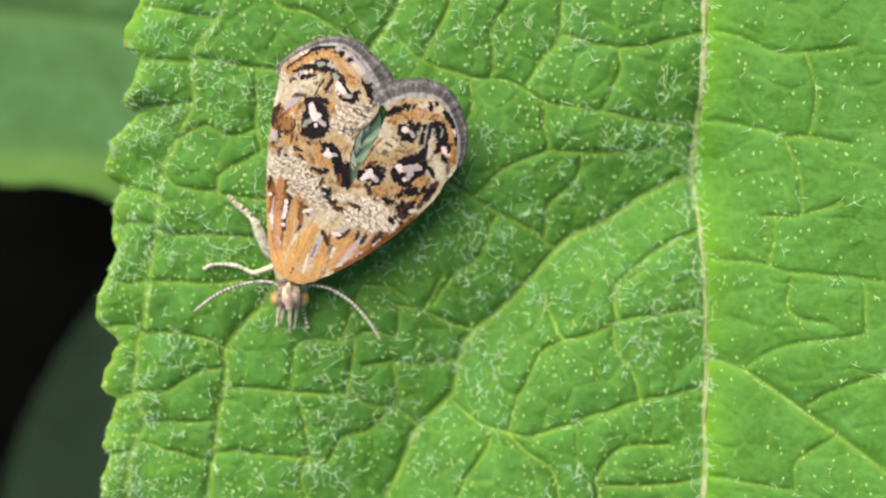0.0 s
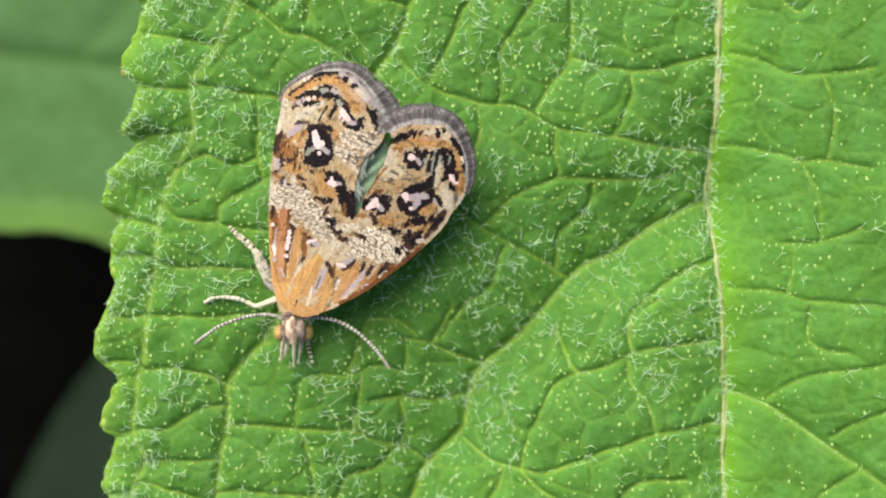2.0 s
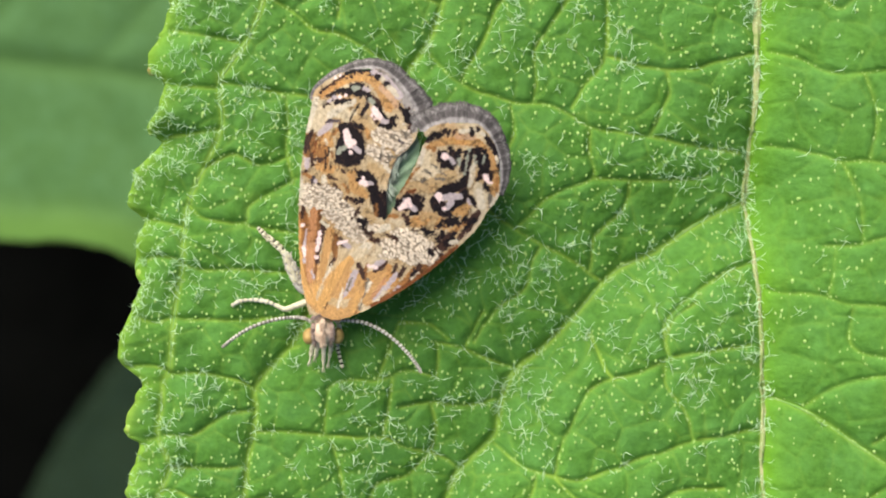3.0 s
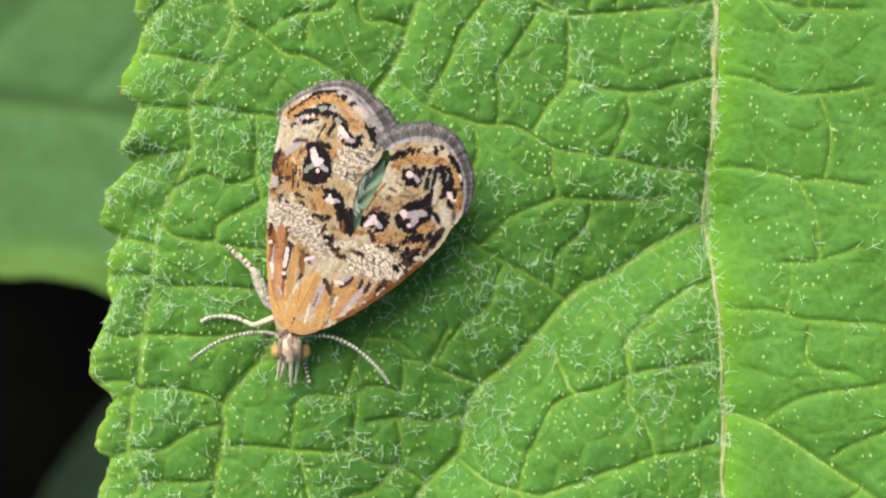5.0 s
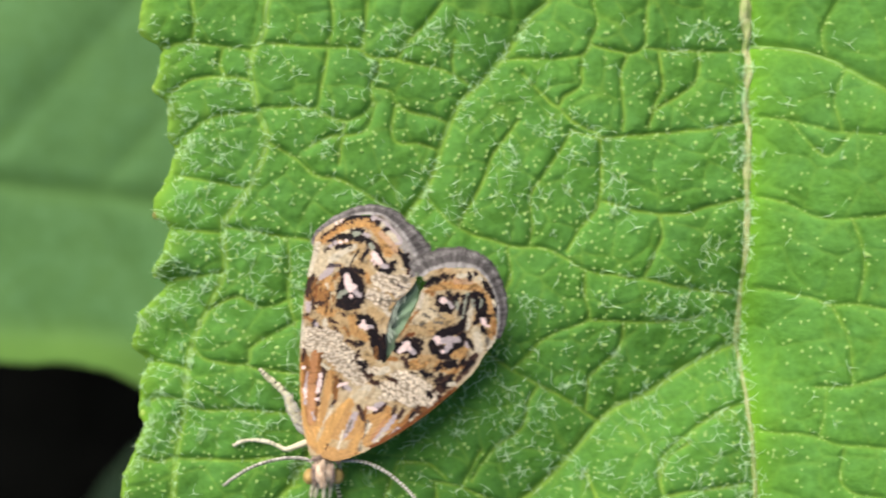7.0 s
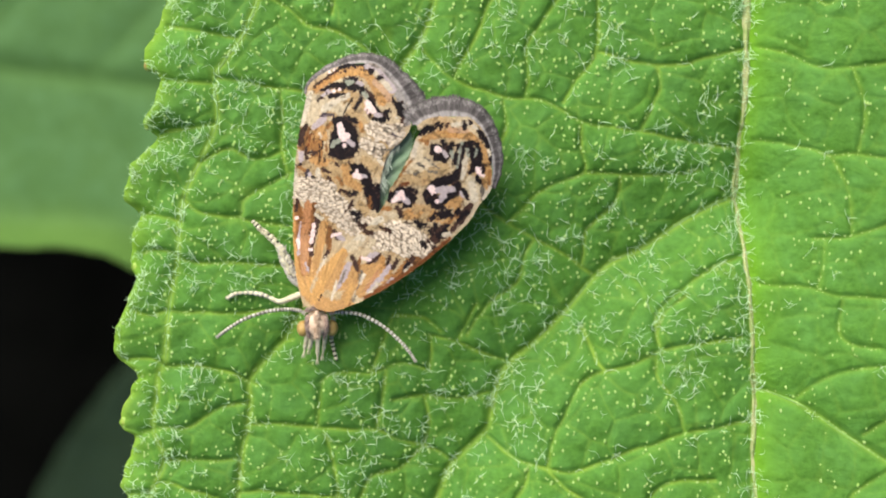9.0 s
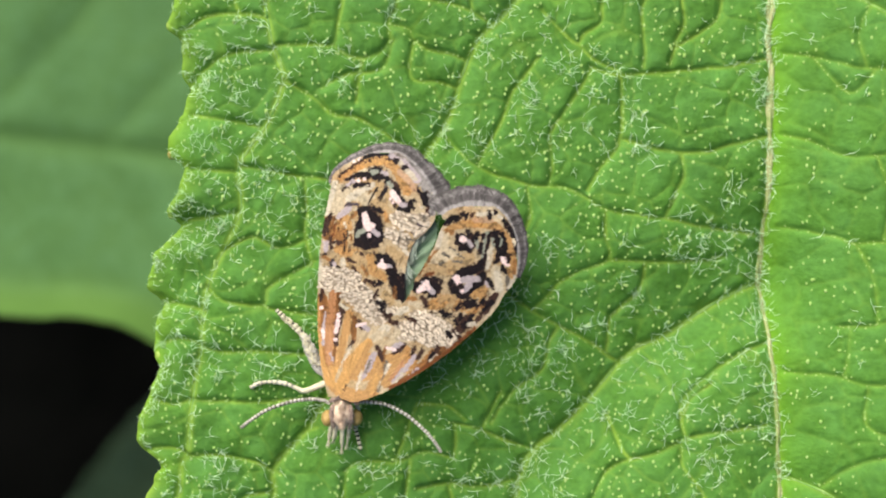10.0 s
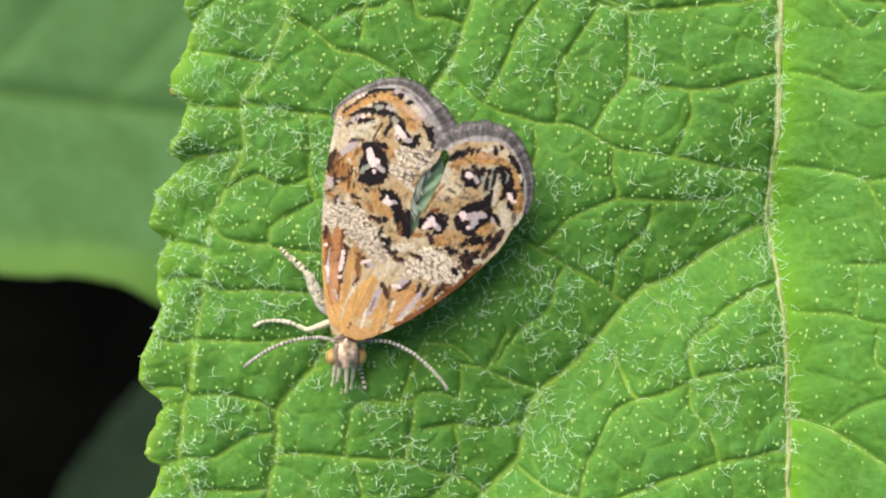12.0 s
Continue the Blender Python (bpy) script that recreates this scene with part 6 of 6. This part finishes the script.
def build_fringe(wing, border, taper, count, lift, seed, root, middle, tip, lean=0.0):
    """Long narrow scales standing off a border, to its left as it runs; taper gives their length along it."""
    rng = np.random.RandomState(seed + 40)
    line = smooth_line(border, 400)
    way = np.gradient(line, axis=0)
    way /= np.linalg.norm(way, axis=1)[:, None]
    i = rng.randint(0, 400, count)
    p, nrm = line[i] + way[i] * rng.uniform(-0.008, 0.008, (count, 1)), np.stack([-way[i, 1], way[i, 0]], -1)
    turn = lean + rng.normal(0, 0.10, count) + 0.40 * (value_noise(p[:, 0], p[:, 1], 0.2, 78) - 0.5)
    d = np.stack([nrm[:, 0] * np.cos(turn) - nrm[:, 1] * np.sin(turn), nrm[:, 0] * np.sin(turn) + nrm[:, 1] * np.cos(turn)], -1)
    side = np.stack([-d[:, 1], d[:, 0]], -1) * rng.uniform(0.006, 0.014, (count, 1))
    length = np.interp(i / 399, *taper) * rng.uniform(0.80, 1.06, count) * (0.93 + 0.14 * value_noise(p[:, 0], p[:, 1], 0.09, 79))
    tone = rng.uniform(0.65, 1.35, count) * (0.40 + 1.2 * value_noise(p[:, 0], p[:, 1], 0.05, 77))
    top, droop = rng.uniform(-0.025, 0.005, count), rng.uniform(0.0, 0.05, count)
    verts, tints = [], []
    for u, wide, colour in ((0.0, 0.6, root), (0.24, 1.0, root), (0.34, 1.0, middle), (0.68, 1.0, middle), (0.80, 0.9, tip), (0.92, 0.7, middle), (1.0, 0.25, middle)):
        at = p + d * (u * length * 0.97 + 0.02 * np.sign(length))[:, None]
        z = wing_height(at[:, 0], at[:, 1]) + lift + top - droop * u**2
        shade = np.c_[np.clip(np.array(colour)[None] * tone[:, None] ** (0.6 if colour == root else 1.0), 0, 1), np.full(count, 0.05)]
        for k in (-1, 1):
            verts.append(np.c_[at + side * wide * k, z])
            tints.append(shade)
    verts, tints = np.stack(verts, 1).reshape(-1, 3), np.stack(tints, 1).reshape(-1, 4)
    base = (np.arange(count) * 14)[:, None, None] + (np.arange(6) * 2)[None, :, None]
    faces = (base + np.array((0, 1, 3, 2))[None, None]).reshape(-1, 4)
    tagged(mesh_object("wing_fringe", verts, faces, SCALE, wing, "silky grey fringe", False, tints), kind="stuff")


def build_hindwing(moth, outline, z):
    edge = smooth_line(np.vstack([outline, outline[:1]]), 8 * len(outline))[:-1]
    n = len(edge)
    mid = edge.mean(0)
    rings = [edge * s + mid * (1 - s) for s in (1.0, 0.75, 0.5, 0.25)]
    v = np.vstack([np.c_[r, np.full(n, z) + 0.02 * k + 0.02 * np.sin(np.arange(n) * 0.9)] for k, r in enumerate(rings)] + [[(*mid, z + 0.08)]])
    f = [(k * n + j, k * n + (j + 1) % n, (k + 1) * n + (j + 1) % n, (k + 1) * n + j) for k in range(3) for j in range(n)]
    f += [(3 * n + j, 3 * n + (j + 1) % n, 4 * n) for j in range(n)]
    m = len(v)
    faces = f + [tuple(q + m for q in one[::-1]) for one in f]
    return mesh_object("hindwing", np.vstack([v, v - (0, 0, 0.02)]), faces, HINDWING, moth, "plain grey hindwing")


def beaded(name, line, radius, moth, label, light, dark, every=1, taper=0.5):
    """A limb or feeler of many short rings, light ones between dark ones."""
    n, per, sides = len(line), 5, 8
    small = 0.70
    s = np.linspace(0, n - 1, (n - 1) * per + 1)
    fine = np.stack([np.interp(s, np.arange(n), line[:, k]) for k in range(3)], -1)
    swell = np.abs(np.sin(s * np.pi / 2)) ** 0.6 if every == 1 else np.abs(np.sin(s * np.pi)) ** 0.6
    radii = radius * (1 - taper * s / n) * (small + (1.1 - small) * swell)
    if every == 2:
        radii = radii * np.interp(s, np.arange(n), np.random.RandomState(n).uniform(0.72, 1.18, n))
    radii[0] *= 0.5
    radii[-1] *= 0.4
    v, f = tube(fine, radii, sides)
    ring = np.repeat(swell[:-1] * 0.5 + swell[1:] * 0.5, sides)
    slots = list(np.where(ring > 0.62 if every == 1 else ring > 0.6, 0, 1)) + [0, 0]
    return mesh_object(name, v, f, [light, dark], moth, label, slots=slots)


def limb(name, pts, radii, moth, mat, label, rough=0.0, seed=1):
    line = smooth_line(pts, 7 * len(pts))
    r = np.interp(np.linspace(0, 1, len(line)), np.linspace(0, 1, len(radii)), radii)
    if rough:
        r = r * (1 + rough * (np.random.RandomState(seed).rand(len(line)) - 0.5))
    v, f = tube(line, r, 9)
    return mesh_object(name, v, f, mat, moth, label)


def tuft(name, pts, count, length, spread, parent, mat, seed, thick=0.012):
    """Flat scales standing off along a line, as on a scaly leg or a head."""
    rng = np.random.RandomState(seed)
    line = smooth_line(pts, 60)
    way = np.gradient(line, axis=0)
    way /= np.linalg.norm(way, axis=1)[:, None]
    pieces = []
    for _ in range(count):
        i = rng.randint(0, 60)
        off = rng.normal(0, 1, 3)
        off[2] = abs(off[2])
        off /= np.linalg.norm(off)
        d = way[i] + off * spread
        d /= np.linalg.norm(d)
        b = line[i] + off * 0.02
        l = length * rng.uniform(0.6, 1.2)
        pieces.append(tube([b, b + d * l * 0.5 + (0, 0, 0.01), b + d * l], (thick * 0.6, thick, thick * 0.3), 4))
    v, f = merge(pieces)
    return mesh_object(name, v, f, mat, parent)


def build_moth():
    moth = tagged(new("moth"), "small orange and cream moth with silver spots resting on the leaf", "moth")
    left = build_forewing(moth, LEFT_WING, LEFT_TERMEN, left_pattern(), 101, 0.0, "left")
    right = build_forewing(moth, RIGHT_WING, RIGHT_TERMEN, right_pattern(), 202, 0.05, "right")
    build_hindwing(moth, [(-1.817, -1.249), (-2.006, 0.013), (-1.565, 1.274), (-1.060, 2.410), (-0.200, 2.200), (0.000, 1.770), (-0.230, 1.180), (-0.500, 0.500), (-1.060, -0.366)], 0.75)
    build_hindwing(moth, [(-1.691, -1.312), (-0.808, -0.366), (-0.470, 0.470), (-0.250, 1.000), (0.020, 1.580), (0.300, 2.080), (0.833, 1.779), (0.959, 0.770), (0.202, -0.366)], 0.72)
    build_fringe(left, [(-0.740, 0.800), (-0.700, 1.200), (-0.530, 1.560), (-0.270, 1.860)], ((0, 0.3, 1), (-0.22, -0.36, -0.30)), 90, -0.03, 7, (0.40, 0.42, 0.36), (0.28, 0.33, 0.26), (0.30, 0.36, 0.28), -0.9)
    # Abdomen and thorax under the wings.
    line = smooth_line([(-2.144, -2.005, 0.42), (-1.967, -1.501, 0.42), (-1.627, -0.744, 0.42), (-1.185, 0.013, 0.42), (-0.870, 0.643, 0.42)], 24)
    line[:, 2] += np.sin(np.linspace(0, np.pi, 24)) * 0.03
    v, f = tube(line, np.interp(np.linspace(0, 1, 24), (0, 0.2, 0.45, 0.8, 1), (0.20, 0.30, 0.28, 0.22, 0.06)), 12)
    body = mesh_object("body", v, f, FUR_ORANGE, moth, "orange scaly thorax and abdomen")
    tuft("thorax_tuft", [(-2.150, -1.888, 0.74), (-2.025, -1.613, 0.74)], 90, 0.26, 0.55, body, FUR_ORANGE, 3, 0.02)
    # Head with its brow of scales.
    v, f = ball((-2.147, -2.273, 0.58), (0.27, 0.31, 0.24), 12, 18)
    head = mesh_object("head", v, f, FUR, moth, "pinkish brown scaly head")
    tuft("head_scales", [(-2.137, -1.962, 0.76), (-2.137, -2.487, 0.76)], 420, 0.17, 0.42, head, FUR, 4, 0.013)
    tuft("collar", [(-2.424, -1.987, 0.76), (-2.149, -1.887, 0.76), (-1.849, -1.987, 0.76)], 260, 0.13, 0.6, head, FUR_DARK, 5, 0.013)
    for dx in (-0.20, 0.20):
        tuft("brow_scales", [(-2.147 + dx, -2.05, 0.72), (-2.147 + dx * 1.05, -2.30, 0.70), (-2.147 + dx * 0.9, -2.52, 0.62)], 150, 0.15, 0.35, head, FUR_DARK, 14, 0.012)
    for p in ((-2.471, -2.408, 0.44), (-1.840, -2.395, 0.44)):
        v, f = ball(p, (0.155, 0.19, 0.16), 10, 16)
        mesh_object("eye", v, f, EYE, moth, "round amber eye")
    for pts in ([(-2.366, -2.454, 0.5), (-2.416, -2.693, 0.5), (-2.467, -2.982, 0.5)], [(-2.264, -2.503, 0.52), (-2.314, -2.754, 0.52), (-2.352, -2.905, 0.52)], [(-2.138, -2.503, 0.52), (-2.151, -2.817, 0.52), (-2.163, -3.132, 0.52)], [(-2.013, -2.454, 0.5), (-2.001, -2.693, 0.5), (-2.051, -3.033, 0.5)]):
        palp = limb("palp", [(x, y, z - 0.10 * k) for k, (x, y, z) in enumerate(pts)], (0.06, 0.05, 0.02), moth, PALE, "pale scaly mouth palp")
        tuft("palp_scales", [(x, y, z - 0.10 * k) for k, (x, y, z) in enumerate(pts)], 40, 0.13, 0.3, palp, PALE, 8, 0.012)
    return moth


def build_antenna(moth, pts):
    line = smooth_line(pts, 64)
    return beaded("antenna", line, 0.043, moth, "thin feeler ringed black and white", GREYISH, RING, 1, 0.12)


def build_legs(moth):
    leg = limb("leg", [(-2.331, -1.583, 0.26), (-2.521, -1.634, 0.26), (-2.761, -1.723, 0.26), (-3.027, -1.811, 0.26), (-3.217, -1.735, 0.26)], (0.075, 0.08, 0.075, 0.06, 0.05), moth, PALE, "cream foreleg")
    beaded("foot", smooth_line([(-3.201, -1.753, 0.16), (-3.455, -1.651, 0.16), (-3.759, -1.613, 0.16), (-4.051, -1.638, 0.16), (-4.267, -1.753, 0.16)], 11), 0.062, leg, "cream ringed foot", PALE, GREYISH, 2, 0.4)
    leg = limb("leg", [(-2.433, -1.508, 0.25), (-2.661, -1.318, 0.25), (-2.813, -1.026, 0.25), (-2.952, -0.722, 0.25)], (0.08, 0.13, 0.15, 0.11), moth, GREYISH, "grey and white scaly middle leg", 0.3)
    tuft("leg_scales", [(-2.633, -1.355, 0.28), (-2.810, -1.025, 0.28), (-2.975, -0.671, 0.28)], 260, 0.16, 0.8, leg, GREYISH, 6, 0.026)
    tuft("pale_leg_scales", [(-2.655, -1.327, 0.33), (-2.807, -1.049, 0.33), (-2.971, -0.695, 0.33)], 110, 0.15, 0.7, leg, PALE, 16, 0.02)
    foot = beaded("foot", smooth_line([(-2.943, -0.723, 0.2), (-3.096, -0.495, 0.2), (-3.248, -0.330, 0.2), (-3.425, -0.190, 0.2), (-3.565, -0.063, 0.2), (-3.666, 0.038, 0.2)], 10), 0.08, leg, "cream foot ringed dark grey", PALE, DARK, 2, 0.35)
    tuft("foot_scales", [(-2.994, -0.647, 0.2), (-3.222, -0.368, 0.2), (-3.451, -0.178, 0.2)], 90, 0.13, 0.6, foot, PALE, 7, 0.016)
    leg = limb("leg", [(-1.826, -2.143, 0.22), (-1.801, -2.397, 0.22), (-1.864, -2.650, 0.22)], (0.06, 0.06, 0.05), moth, GREYISH, "dark foreleg banded white")
    beaded("foot", smooth_line([(-1.869, -2.657, 0.12), (-1.831, -2.810, 0.12), (-1.793, -2.975, 0.12), (-1.742, -3.166, 0.12)], 11), 0.05, leg, "black and white banded foot", PALE, DARK, 1, 0.3)


moth = build_moth()
build_legs(moth)
left_antenna = build_antenna(moth, [(-2.408, -2.070, 0.62), (-2.559, -1.994, 0.62), (-2.872, -1.969, 0.62), (-3.311, -2.032, 0.62), (-3.813, -2.208, 0.62), (-4.189, -2.446, 0.62), (-4.415, -2.622, 0.62)])
right_antenna = build_antenna(moth, [(-1.881, -2.070, 0.62), (-1.681, -2.019, 0.62), (-1.179, -2.070, 0.62), (-0.702, -2.295, 0.62), (-0.301, -2.622, 0.62), (-0.050, -2.897, 0.62), (0.100, -3.123, 0.62)])
LEFT_ROOT, RIGHT_ROOT = (-2.408, -2.070, 0.62), (-1.881, -2.070, 0.62)


def swing(base, degrees):
    """A turn of so many degrees about an upright line through a feeler's root."""
    b = Vector(base) * MM
    return Matrix.Translation(b) @ pose(0, 0, 0, 0, 0, degrees) @ Matrix.Translation(-b)


def motions():
    """The leaf tips back to rest at first, and the moth rides on it; besides, only its feelers shift."""
    sway = [(0.0, pose(0, 0, 0.08 * MM, -1.39, 0.08, 0.04)), (0.5, pose(0, 0, 0, -1.09, -0.15, 0.05)), (1.0, pose(0, 0, 0, -0.34, -0.12, 0)), (1.5, pose(0, 0, 0)), (12.0, pose(0, 0, 0))]
    walk(big_leaf, sway)
    walk(moth, sway)
    right = [(0.0, -6.0), (0.5, -4.0), (1.0, -5.5), (1.5, -3.0), (2.0, -2.8), (2.5, -2.7), (3.2, -2.3), (4.8, 0.0), (6.5, 0.0), (9.3, -1.0), (12.0, 0.0)]
    left = [(0.0, 2.5), (0.5, 2.5), (1.0, 1.5), (1.5, 1.0), (3.2, 0.5), (4.8, -0.5), (7.7, -0.5), (12.0, 0.0)]
    walk(right_antenna, [(t, swing(RIGHT_ROOT, a)) for t, a in right])
    walk(left_antenna, [(t, swing(LEFT_ROOT, a)) for t, a in left])


motions()
